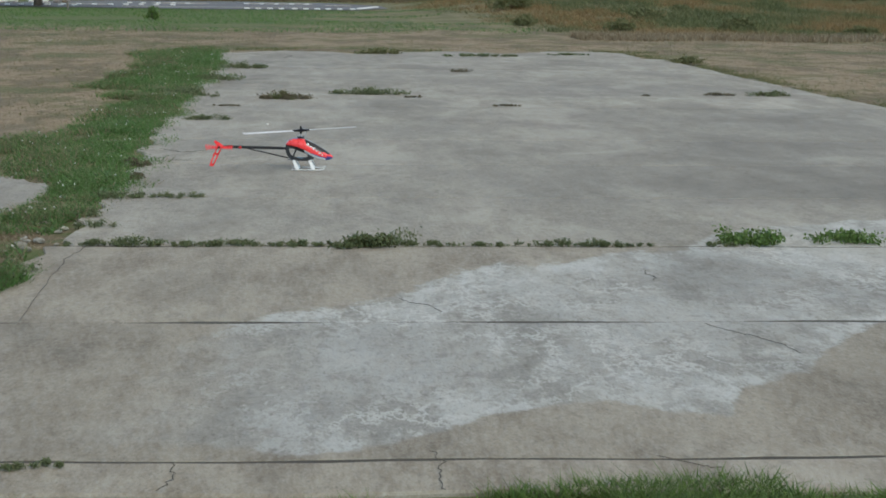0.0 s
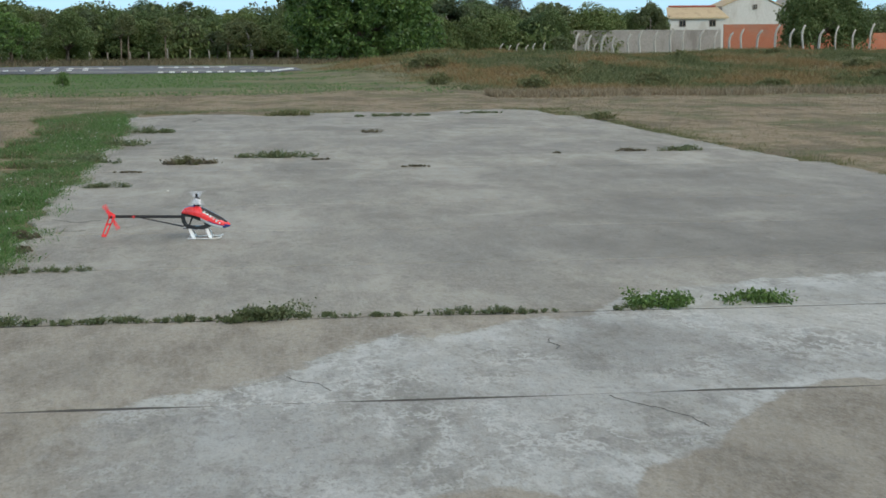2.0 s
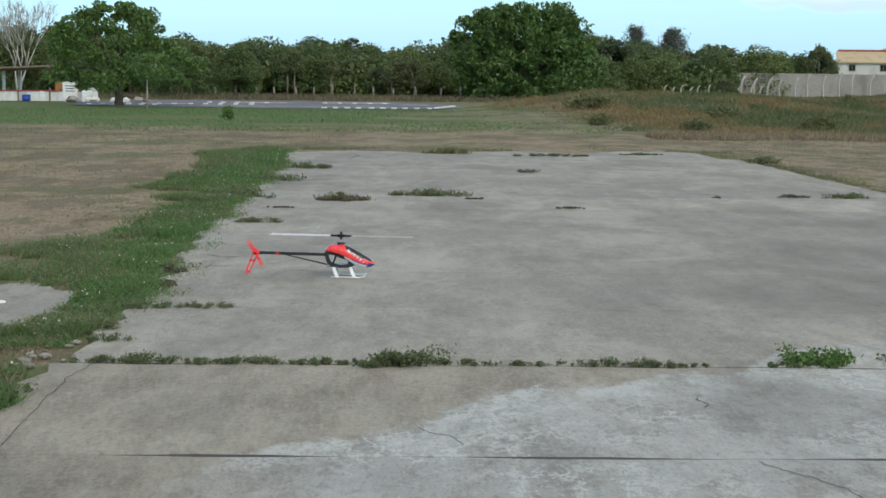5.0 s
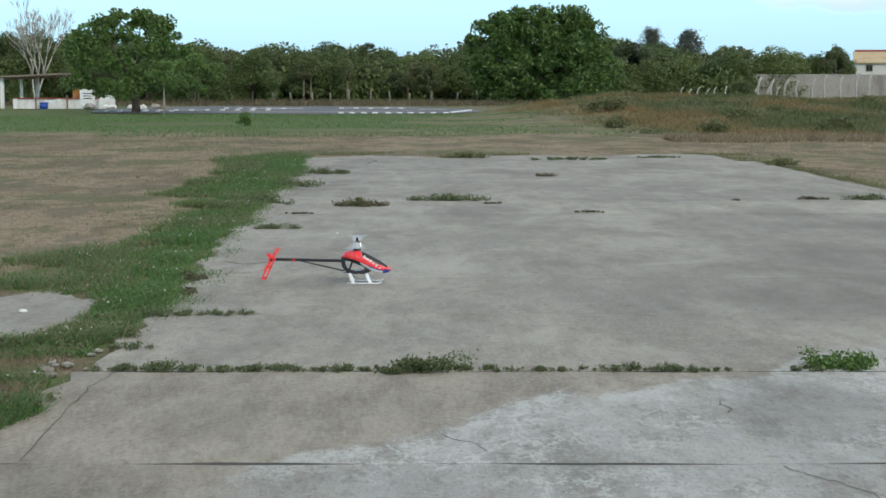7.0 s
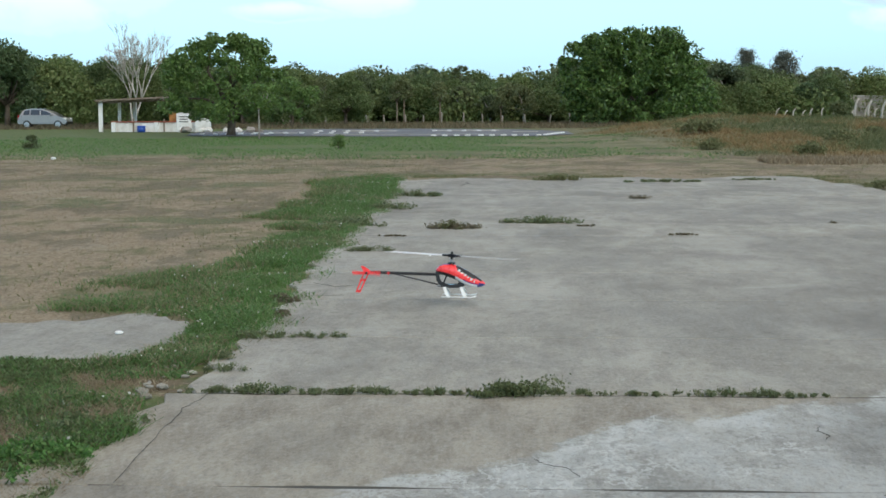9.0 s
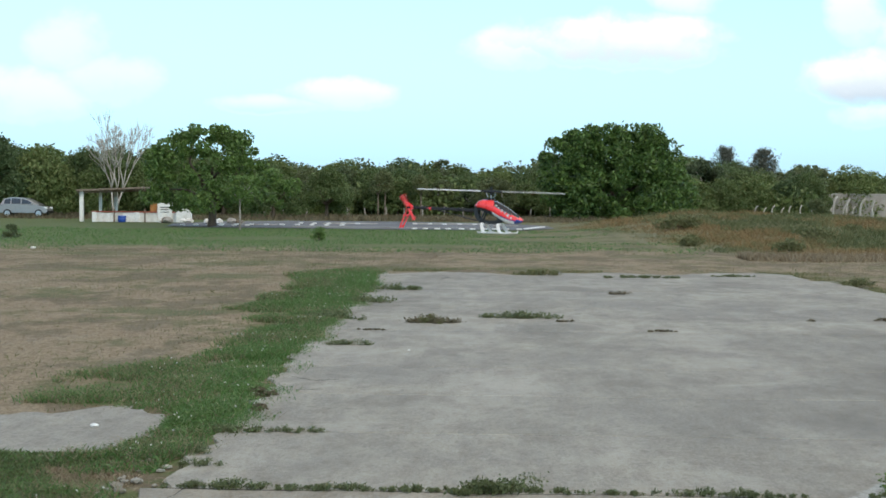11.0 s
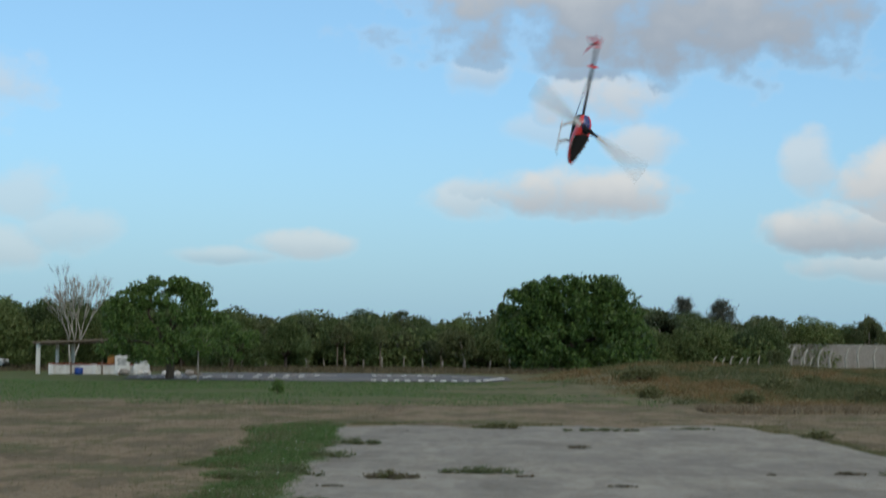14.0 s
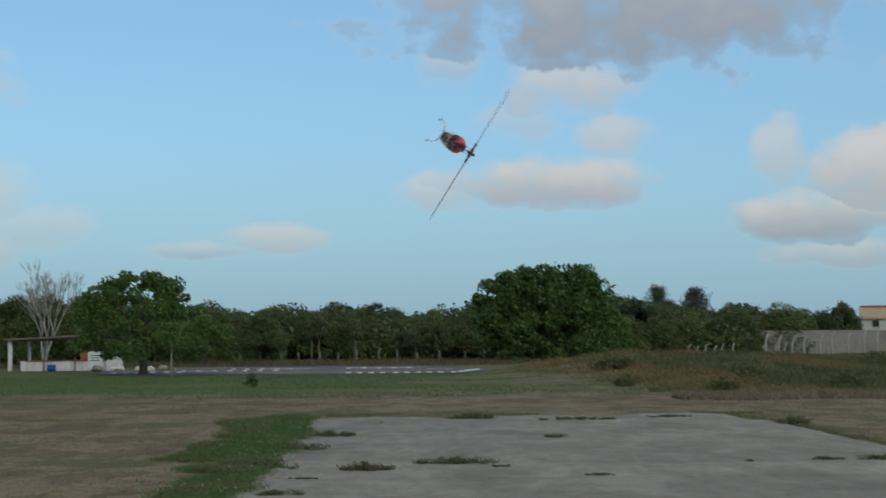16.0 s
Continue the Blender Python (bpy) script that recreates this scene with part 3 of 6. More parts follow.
def thing(name, at=(0, 0, 0), label="", category="", group="", kind="", rz=0.0):
    ob = new(name)
    ob.matrix_basis = pose(*at, 0, 0, rz)
    return tagged(ob, label, category, group, kind)


def prism(outline, depth, bm=None):
    """An outline in x and z, given thickness along y."""
    bm = bm or bmesh.new()
    f = [bm.verts.new((x, -depth / 2, z)) for x, z in outline]
    b = [bm.verts.new((x, depth / 2, z)) for x, z in outline]
    bm.faces.new(f)
    bm.faces.new(b[::-1])
    k = len(f)
    for i in range(k):
        bm.faces.new((f[i], b[i], b[(i + 1) % k], f[(i + 1) % k]))
    bmesh.ops.recalc_face_normals(bm, faces=bm.faces)
    return bm


# ---- ground, slabs, track ----
rng = np.random.default_rng(5)


def smooth(v, lo, hi):
    t = np.clip((np.asarray(v, dtype=float) - lo) / (hi - lo), 0, 1)
    return t * t * (3 - 2 * t)


def ground_height(x, y):
    """Flat field; a low overgrown bank rises on one side before the fence."""
    x, y = np.asarray(x, dtype=float), np.asarray(y, dtype=float)
    bank = smooth(x, 1.5, 9.5) * smooth(y, 58, 92) * (1 - smooth(y, 104, 124))
    lumps = 0.62 + 0.14 * np.sin(x * 0.42 + 1.0) + 0.10 * np.sin(x * 1.13 + y * 0.21)
    hump = 0.35 * np.exp(-((x - 10.2) / 2.6) ** 2) * smooth(y, 80, 94) * (1 - smooth(y, 98, 112))
    return -0.025 + bank * lumps + hump


def build_ground():
    xs = np.concatenate([[-2600, -900, -300, -140], np.linspace(-90, 90, 181), [140, 300, 900, 2600]])
    ys = np.concatenate([[-2600, -900, -300, -90], np.linspace(-40, 200, 201), [300, 700, 2600]])
    gx, gy = np.meshgrid(xs, ys)
    v = np.stack([gx, gy, ground_height(gx, gy)], -1).reshape(-1, 3)
    k = len(xs)
    i, j = np.meshgrid(np.arange(k - 1), np.arange(len(ys) - 1))
    a = (j * k + i).ravel()
    ob = grid_mesh("ground", v, np.stack([a, a + 1, a + k + 1, a + k], 1), GROUND, smooth=True)
    tagged(ob, "open field of dry brown and green grass", "ground", kind="structure")


build_ground()

SLAB_Y = [4.3, 4.66, 6.93, 9.18, 11.45, 13.68, 15.95, 18.2, 20.4, 22.65, 24.9, 27.2, 29.5, 31.8, 34.1, 36.6]


def slab_left(y):
    """The worn left edge of the strip."""
    return np.interp(y, [7, 9, 12, 16, 20, 24, 36], [-1.85, -1.96, -2.02, -2.2, -2.42, -2.5, -2.92])


def build_pavement():
    road = tagged(new("pavement"), "worn grey concrete strip in wide slabs", "pavement", kind="structure")
    r = random.Random(3)
    for k, (y0, y1) in enumerate(zip(SLAB_Y, SLAB_Y[1:])):
        bm = bmesh.new()
        gap = 0.004 if k == 0 else 0.0035 if k < 3 else 0.0025
        xl = [float(slab_left(y)) for y in (y0, y1)]
        if k == len(SLAB_Y) - 2:
            xl[1] = xl[0] - 0.1
        if k < 2:
            xl = [-3.5, -3.3]
        elif k == 2:
            xl = [-2.4, -2.0]
        xr = float(np.interp((y0 + y1) / 2, [4, 20, 22, 28, 33, 36], [7.4, 7.3, 6.95, 6.8, 6.65, 6.1]))
        n = 60
        left = [(xl[0] + (xl[1] - xl[0]) * i / 8 + r.uniform(-0.09, 0.09), y0 + gap + (y1 - y0 - 2 * gap) * i / 8) for i in range(9)]
        back = [(left[-1][0] + (xr - left[-1][0]) * i / n, y1 - gap - abs(r.gauss(0, 0.006)) + 0.012 * math.sin(i * 0.7 + k)) for i in range(1, n)]
        right = [(xr + r.uniform(-0.06, 0.06), y1 - gap - (y1 - y0 - 2 * gap) * i / 8) for i in range(9)]
        front = [(xr - (xr - left[0][0]) * i / n, y0 + gap + abs(r.gauss(0, 0.006)) + 0.012 * math.sin((n - i) * 0.7 + k - 1)) for i in range(1, n)]
        if k == len(SLAB_Y) - 2:
            ends = ((-2.9, -1.3), (-1.9, 0.0), (-0.9, 0.0), (0.15, -1.1), (0.9, 0.0), (2.3, 0.5), (3.5, -0.3), (4.7, 0.8), (5.7, 1.0), (6.3, 0.2))
            back = [(x, y + float(np.interp(x, *zip(*ends))) + r.uniform(-0.22, 0.16)) for x, y in back]
        ring = left + back + right + front
        drop = r.uniform(-0.006, 0.0)
        t = [bm.verts.new((x, y, drop)) for x, y in ring]
        cx, cy = sum(p[0] for p in ring) / len(ring), (y0 + y1) / 2
        m = [bm.verts.new((x + (0.008 if x < cx else -0.008), y + (0.008 if y < cy else -0.008), drop)) for x, y in ring]
        o = [bm.verts.new((x, y, drop - 0.010)) for x, y in ring]
        b = [bm.verts.new((x, y, -0.16)) for x, y in ring]
        for v in t:
            bm.verts.remove(v)
        bm.faces.new(m[::-1])
        for u, w in ((m, o), (o, b)):
            for i in range(len(ring)):
                j = (i + 1) % len(ring)
                bm.faces.new((u[i], u[j], w[j], w[i]))
        bmesh.ops.recalc_face_normals(bm, faces=bm.faces)
        part("slab", bm, CONCRETE, road)
    # a broken remnant beside the strip
    bm = bmesh.new()
    r2 = random.Random(8)
    ring = [(-3.17, 10.0), (-3.05, 10.24), (-2.68, 10.23), (-2.62, 10.75), (-2.47, 11.08), (-2.5, 11.93), (-2.61, 12.25), (-2.9, 12.58), (-3.1, 12.8), (-3.44, 12.3), (-3.9, 12.2), (-4.4, 11.9), (-4.4, 10.3)]
    fine = []
    for (ax, ay), (bx, by) in zip(ring, ring[1:] + ring[:1]):
        for i in range(5):
            fine.append((ax + (bx - ax) * i / 5 + r2.uniform(-0.04, 0.04), ay + (by - ay) * i / 5 + r2.uniform(-0.09, 0.09)))
    u = [bm.verts.new((x, y, -0.006)) for x, y in fine]
    w = [bm.verts.new((x, y, -0.14)) for x, y in fine]
    bm.faces.new(u)
    for i in range(len(fine)):
        bm.faces.new((u[i], w[i], w[(i + 1) % len(fine)], u[(i + 1) % len(fine)]))
    bmesh.ops.recalc_face_normals(bm, faces=bm.faces)
    part("slab", bm, CONCRETE, road)
    # open cracks filled with dirt
    dirt = plain("joint_dirt", (0.062, 0.058, 0.047), 0.95)
    for path in (((1.49, 8.32), (1.46, 8.2), (1.5, 8.1), (1.47, 7.98)), ((0.04, 7.5), (0.1, 7.38), (0.2, 7.3), (0.24, 7.12)),
                 ((1.50, 6.86), (1.58, 6.72), (1.66, 6.6), (1.78, 6.35), (1.79, 6.2)), ((0.07, 4.75), (0.10, 4.62), (0.08, 4.45), (0.09, 4.31)),
                 ((-1.79, 6.95), (-1.83, 7.9), (-1.86, 8.7), (-1.8, 9.15)), ((-1.75, 34.9), (-1.55, 35.0), (-1.35, 34.2), (-1.5, 33.2)), ((-0.82, 4.62), (-0.8, 4.45), (-0.84, 4.32)),
                 ((0.85, 4.66), (0.98, 4.55), (1.05, 4.52)), ((-2.1, 13.0), (-1.9, 13.9), (-1.6, 13.95)), ((-2.0, 14.9), (-1.75, 14.6), (-1.55, 14.75))):
        pts = [Vector((x, y, 0.002)) for x, y in path]
        bm = bmesh.new()
        full = []
        for p, q in zip(pts, pts[1:]):
            full += [p.lerp(q, i / 6) + Vector((r2.uniform(-0.012, 0.012), r2.uniform(-0.012, 0.012), 0)) for i in range(6)]
        full.append(pts[-1])
        rows = []
        wide = 0.0026 if path[0][1] < 12 else 0.007 if path[0][1] < 20 else 0.03
        for i, p in enumerate(full):
            s = wide * r2.uniform(0.35, 1.0) * (1 if 0 < i < len(full) - 1 else 0.2)
            d = (full[min(i + 1, len(full) - 1)] - full[max(i - 1, 0)]).normalized()
            nrm = Vector((-d.y, d.x, 0)) * s
            rows.append((bm.verts.new(p + nrm), bm.verts.new(p + Vector((0, 0, 0.002))), bm.verts.new(p - nrm)))
        for a, b in zip(rows, rows[1:]):
            bm.faces.new((a[0], b[0], b[1], a[1]))
            bm.faces.new((a[1], b[1], b[2], a[2]))
        part("crack", bm, dirt, road)
    for y in SLAB_Y[1:-1]:
        part("joint", box((8.9, 0.07, 0.05), (2.55, y, -0.031)), dirt, road)


def build_track():
    ob = tagged(new("road"), "old grey asphalt kart track with white kerb stones", "road", kind="structure")
    bm = bmesh.new()
    shape = [(-19.5, 90.0), (-15.5, 88.0), (-8.5, 86.6), (-3, 86.2), (0.4, 86.8), (2.2, 92), (2.0, 101), (-1, 109), (-8, 114), (-16, 114), (-20, 108), (-21, 98)]
    f = bm.faces.new([bm.verts.new((x, y, 0.0)) for x, y in shape])
    r = bmesh.ops.extrude_face_region(bm, geom=[f])
    bmesh.ops.translate(bm, vec=(0, 0, 0.025), verts=[v for v in r["geom"] if isinstance(v, bmesh.types.BMVert)])
    bmesh.ops.recalc_face_normals(bm, faces=bm.faces)
    part("asphalt", bm, ASPHALT, ob)
    # pale apron strips between the lanes
    for cx, cy, w, d in ((-10.6, 103.6, 3.4, 2.0), (-4.4, 104.4, 4.2, 1.6), (-0.6, 99.0, 1.6, 0.8), (-15.6, 96.6, 2.6, 1.0), (-7.0, 90.5, 11.0, 0.5)):
        bm = box((w, d, 0.04), (cx, cy, 0.03), 0.01)
        part("apron", bm, GREYWALL if cy < 92 else POSTCRETE, ob)
    r = random.Random(4)
    stone = box((0.28, 0.2, 0.075), (0, 0, 0.035), 0.02)
    first = part("kerb_stone", stone, WHITEPAINT, ob)
    first.matrix_basis = pose(-5.4, 86.55, 0.02)
    line = [(-5.4 + 0.62 * i + r.uniform(-0.05, 0.05), 86.5 + 0.012 * i * i * 0.4 + r.uniform(-0.06, 0.06)) for i in range(1, 10)]
    line += [(-13.6 + 0.9 * i, 102.0 + r.uniform(-0.3, 0.3)) for i in range(5)]
    line += [(-6.4 + 0.95 * i, 102.8 + r.uniform(-0.3, 0.3)) for i in range(5)]
    line += [(-17.5 + 0.9 * i, 95.8 + r.uniform(-0.2, 0.2)) for i in range(9)]
    line += [(0.6 + 0.2 * i, 88.5 + 1.3 * i) for i in range(6)]
    line += [(-19.2 + 0.75 * i, 92.6 + r.uniform(-0.2, 0.2)) for i in range(6)]
    for x, y in line:
        k = new("kerb_stone", first.data)
        k.parent = ob
        k.matrix_basis = pose(x, y, 0.02, 0, 0, r.uniform(-12, 12))


build_track()


# ---- plants ----
def leaf_quads(centres, size, r, droop=0.3, slim=0.5):
    """Small folded leaves with random turns at the given points: verts and faces."""
    n = len(centres)
    d = r.normal(size=(n, 3))
    d[:, 2] -= droop
    d /= np.linalg.norm(d, axis=1, keepdims=True)
    s = np.cross(d, r.normal(size=(n, 3)))
    s /= np.linalg.norm(s, axis=1, keepdims=True) + 1e-9
    ln = size * r.uniform(0.6, 1.35, (n, 1))
    a = centres - d * ln * 0.5
    b = centres + s * ln * slim * 0.5
    c = centres + d * ln * 0.5
    e = centres - s * ln * slim * 0.5
    v = np.stack([a, b, c, e], 1).reshape(-1, 3)
    return v, np.arange(4 * n).reshape(n, 4)


def crown_points(r, n, centres, radii, flat=0.8, shell=0.55):
    """Points in the outer layers of many overlapping lumps."""
    k = r.integers(0, len(centres), n)
    d = r.normal(size=(n, 3))
    d /= np.linalg.norm(d, axis=1, keepdims=True)
    rad = radii[k][:, None] * (shell + (1 - shell) * r.random((n, 1)) ** 0.5) * (1 + 0.12 * r.normal(size=(n, 1)))
    p = d * rad
    p[:, 2] *= flat
    return centres[k] + p


def dome_lumps(r, n, rx, ry, z0, z1, lump, narrow=0.55):
    """Lump centres over a dome that is narrower at its top."""
    out = []
    while len(out) < n:
        t = r.random() ** 0.8
        a = r.uniform(0, 2 * math.pi)
        w = math.sqrt(max(0.0, 1 - t ** (3.6 - 2.4 * narrow))) * (1 - narrow * 0.2 * t)
        q = r.uniform(0.45, 1.0)
        out.append((rx * w * q * math.cos(a), ry * w * q * math.sin(a), z0 + (z1 - z0) * t * r.uniform(0.8, 1.0)))
    return np.array(out), lump * r.uniform(0.65, 1.25, n)


def outline_lumps(r, n, heights, left, right, depth, lump):
    """Lump centres inside an uneven outline: its left and right reach at each height."""
    out = []
    while len(out) < n:
        z = r.uniform(heights[0], heights[-1] - lump * 0.8)
        a, b = np.interp(z, heights, left) + lump * 0.75, np.interp(z, heights, right) - lump * 0.75
        if b <= a:
            continue
        u = r.uniform(-1, 1)
        q = math.sqrt(1 - u * u) * depth * (1 - 0.45 * z / heights[-1])
        out.append(((a + b) / 2 + u * (b - a) / 2, q * r.choice((-1, -1, 1)) * r.uniform(0.35, 1.0), z))
    return np.array(out), lump * (0.5 + 0.9 * r.random(n) ** 1.6)


def limbs(r, height, radius, tips, bm=None):
    """A tapered trunk that forks into limbs towards the tips."""
    bm = bm or bmesh.new()
    fork = Vector((0, 0, height))
    tube([(0, 0, -0.15), (radius * 0.15, 0, height * 0.45), fork], [radius * 1.25, radius * 0.95, radius * 0.8], 9, bm)
    for x, y, z in tips:
        e = Vector((x, y, z))
        m = fork.lerp(e, 0.5) + Vector((r.normal() * 0.12 * e.length, r.normal() * 0.12 * e.length, 0.06 * e.length))
        tube([fork - Vector((0, 0, 0.1)), m, e], [radius * 0.55, radius * 0.33, radius * 0.08], 6, bm)
    return bm


def make_tree(name, seed, height, rx, ry, z0, leaves, size, mat, label, trunk=0.2, lump=0.7, lumps=60, bark=None, fork=None, slim=0.5, narrow=0.55, outline=None):
    r = np.random.default_rng(seed)
    ob = tagged(new(name), label, "tree")
    c, rad = dome_lumps(r, lumps, rx - lump * 0.7, ry - lump * 0.7, z0 + lump * 0.5, height - lump * 0.6, lump, narrow)
    if outline:
        c, rad = outline_lumps(r, lumps, *outline, ry - lump * 0.6, lump)
    p = crown_points(r, leaves, c, rad, shell=0.72 if outline else 0.55)
    p = p[p[:, 2] > z0 * 0.6]
    v, f = leaf_quads(p, size, r, 0.3, slim)
    tips = c[r.choice(len(c), min(9, len(c)), replace=False)]
    part("trunk", limbs(r, fork or z0 + (height - z0) * 0.2, trunk, tips), bark or BARK, ob)
    grid_mesh("crown", v, f, mat, ob)
    return ob


def blades(name, pts, h, width, mat, seed, lean=0.35, label=""):
    """Many narrow grass blades as one soft mass."""
    r = np.random.default_rng(seed)
    n = len(pts)
    a = r.uniform(0, 2 * math.pi, n)
    side = np.stack([np.cos(a), np.sin(a), np.zeros(n)], 1) * (width * r.uniform(0.5, 1.3, n))[:, None]
    tip = r.normal(size=(n, 3)) * lean
    tip[:, 2] = 1
    hh = (h if np.ndim(h) else np.full(n, h)) * r.uniform(0.5, 1.3, n)
    v = np.stack([pts - side, pts + side, pts + tip * hh[:, None]], 1).reshape(-1, 3)
    ob = grid_mesh(name, v, np.arange(3 * n).reshape(n, 3), mat)
    return tagged(ob, label, "grass", kind="stuff")


def on_ground(x, y, lift=0.0):
    return np.stack([x, y, ground_height(x, y) + lift], -1)


def patchy(x, y, scale, seed):
    """Smooth value noise in 0..1 at ground points."""
    r = np.random.default_rng(seed)
    s = np.zeros(len(x))
    for k in range(7):
        a, ph, fr = r.uniform(0, 2 * math.pi), r.uniform(0, 6.3), scale * r.uniform(0.5, 2.2)
        s += np.sin((x * math.cos(a) + y * math.sin(a)) * fr + ph)
    return 0.5 + s / 9.0


def build_grass():
    r = np.random.default_rng(21)
    # lush fringe along the slabs
    n = 150000
    y = 7.2 + 29.0 * r.random(n) ** 1.1
    wide = np.interp(y, *zip(*FRINGE_WIDTH)) * (0.6 + 0.7 * patchy(0 * y, y, 2.6, 41))
    off = r.random(n) ** 0.8 * wide
    x = slab_left(y) + 0.42 * (patchy(0 * y + 1, y, 3.4, 51) - 0.42) + 0.10 * r.normal(size=n) - off
    keep = (0.6 * patchy(x * 0.5, y * 1.3, 2.3, 3) + 0.4 * patchy(x, y * 1.5, 7.0, 43) + r.normal(0, 0.08, n) > 0.37 + 0.07 * (y < 13) + 0.24 * (off / wide) ** 1.8) & ~((x < -2.5) & (y > 10.3) & (y < 12.4)) & (y > 7.2 + 0.9 * patchy(x, y, 2.5, 53)) & ~((y < 10.3) & (x > -2.10 + 0.5 * (patchy(x, y, 4.0, 55) - 0.5)))
    x, y = x[keep], y[keep]
    hh = np.interp(y, [5, 12, 22, 30, 36], [0.045, 0.055, 0.065, 0.10, 0.09])
    hh = hh * 1.25 * (0.45 + patchy(x, y, 3.1, 47))
    blades("grass", on_ground(x, y), hh, 0.0048, GRASS_GREEN, 1, 0.75, "lush green grass fringe along the concrete")
    pick = r.random(len(x)) < 0.12 + 0.6 * (patchy(x, y, 2.6, 63) > 0.52 - 0.12 * (y < 13.5))
    blades("dry_grass", on_ground(x[pick], y[pick]), hh[pick] * 1.1, 0.0045, GRASS_DRY, 71, 0.9, "withered blades among the green fringe")
    pick = r.random(len(x)) < 0.9
    cx, cy, ch = x[pick], y[pick], hh[pick]
    base = on_ground(cx, cy)
    base[:, 2] += ch * r.uniform(0.25, 1.0, len(cx))
    v, f = leaf_quads(base + r.normal(size=base.shape) * 0.012, 0.017, r, 0.0, 0.75)
    tagged(grid_mesh("clover", v, f, CLOVER), "low green clover among the grass", "clover", kind="stuff")
    pick = r.random(len(x)) < 0.0055 * (patchy(x, y, 1.9, 61) > 0.55) + 0.0004
    fl = on_ground(x[pick], y[pick])
    fl[:, 2] += hh[pick] * 1.05
    v, f = leaf_quads(np.repeat(fl, 3, 0), 0.017, r, 0.0, 0.9)
    tagged(grid_mesh("flowers", v, f, PETAL), "tiny white flowers in the grass fringe", "flowers", kind="stuff")
    # tangled growth beside the nearest slabs, green and withered
    n = 70000
    x, y = r.uniform(-4.3, -1.9, n), r.uniform(6.6, 10.35, n)
    reach = np.interp(y, [6.6, 7.1, 7.5, 8.0, 8.6, 9.0, 9.3, 9.8, 10.3], [-2.0, -1.95, -2.08, -1.98, -2.16, -2.35, -2.15, -2.15, -2.1]) + 0.10 * (patchy(x, y, 8.0, 57) - 0.5)
    p = 0.5 * patchy(x, y, 2.2, 58) + 0.5 * patchy(x, y, 6.0, 59) + r.normal(0, 0.06, n) + 0.16 * (y < 8.9)
    hh = np.where(y < 9.0, 0.10, 0.045) * (0.35 + 0.9 * np.clip(patchy(x, y, 5.0, 60), 0, 1))
    k = (x < reach) & (p > 0.59)
    blades("grass", on_ground(x[k], y[k]), hh[k], 0.0045, GRASS_GREEN, 74, 0.9, "tangled green grass beside the slabs")
    top = on_ground(x[k], y[k])
    top[:, 2] += hh[k] * r.uniform(0.1, 0.9, len(top))
    v, f = leaf_quads(top, 0.022, r, 0.0, 0.7)
    tagged(grid_mesh("weeds", v, f, BANK_GREEN), "dark leafy weeds beside the slabs", "weeds", kind="stuff")
    k = (x < reach) & (p > 0.28) & (p < 0.62)
    blades("dry_grass", on_ground(x[k], y[k]), hh[k] * 0.7, 0.004, GRASS_DRY, 75, 1.2, "withered matted grass beside the slabs")
    # near grass before the slabs
    n = 110000
    x, y = r.uniform(-2.6, 4.2, n), r.uniform(3.4, 4.5, n)
    keep = (y < np.interp(x, [-0.5, -0.26, 0.2, 0.67, 1.6], [4.06, 4.16, 4.28, 4.38, 4.44]) + 0.03 * patchy(x, y, 14.0, 6)) & (patchy(x, y, 5.0, 5) > 0.26)
    blades("grass", on_ground(x[keep], y[keep]), 0.055, 0.0035, LEAF_FRESH, 2, 0.9, "short green grass at the slab edge")
    # dry stubble of the field
    n = 110000
    y = 6 + 46 * r.random(n) ** 0.8
    x = np.where(r.random(n) < 0.72, r.uniform(-20, -2.0, n), r.uniform(6.9, 22, n))
    far = r.random(n) < 0.2
    y = np.where(far, r.uniform(36.6, 54, n), y)
    x = np.where(far, r.uniform(-18, 20, n), x)
    p = patchy(x, y, 0.8, 7)
    ok = ~((x < -2.42) & (x > -4.45) & (y > 10.3) & (y < 12.4))
    p = 0.6 * p + 0.4 * patchy(x, y, 4.0, 8) + r.normal(0, 0.07, n)
    dry = ok & (p < 0.46)
    blades("dry_grass", on_ground(x[dry], y[dry]), 0.028, 0.006, GRASS_DRY, 3, 0.9, "cropped dry brown grass over the field")
    wet = ok & (p > 0.54)
    blades("grass", on_ground(x[wet], y[wet]), 0.032, 0.006, GRASS_OLIVE, 4, 0.6, "scattered green tufts in the dry field")
    # ragged edge on the far side of the strip
    n = 11000
    y = r.uniform(14, 37, n)
    x = np.interp(y, [14, 20, 22, 28, 33, 36], [7.3, 7.3, 6.95, 6.8, 6.65, 6.3]) - 0.1 + np.abs(r.normal(0, 0.30, n))
    keep = 0.6 * patchy(x, y, 1.2, 9) + 0.4 * patchy(x, y, 5.0, 10) + r.normal(0, 0.05, n) > 0.47
    blades("grass", on_ground(x[keep], y[keep]), 0.05, 0.005, GRASS_OLIVE, 5, 0.7, "uneven green grass along the strip edge")
    n = 5000
    x, y = r.uniform(-2.8, 7.2, n), 37.2 + np.abs(r.normal(0, 0.7, n))
    keep = patchy(x, y, 1.4, 11) > 0.52
    blades("grass", on_ground(x[keep], y[keep]), 0.06, 0.006, GRASS_OLIVE, 6, 0.6, "low grass at the strip end")
    # green belt
    n = 50000
    x, y = r.uniform(-32, 14, n), r.uniform(50, 86, n)
    keep = (patchy(x, y, 0.3, 13) > 0.3) & (x + 6 * patchy(x, y, 0.7, 14) < 7)
    blades("grass", on_ground(x[keep], y[keep]), 0.075, 0.012, GRASS_GREEN, 7, 0.7, "short green grass belt before the track")
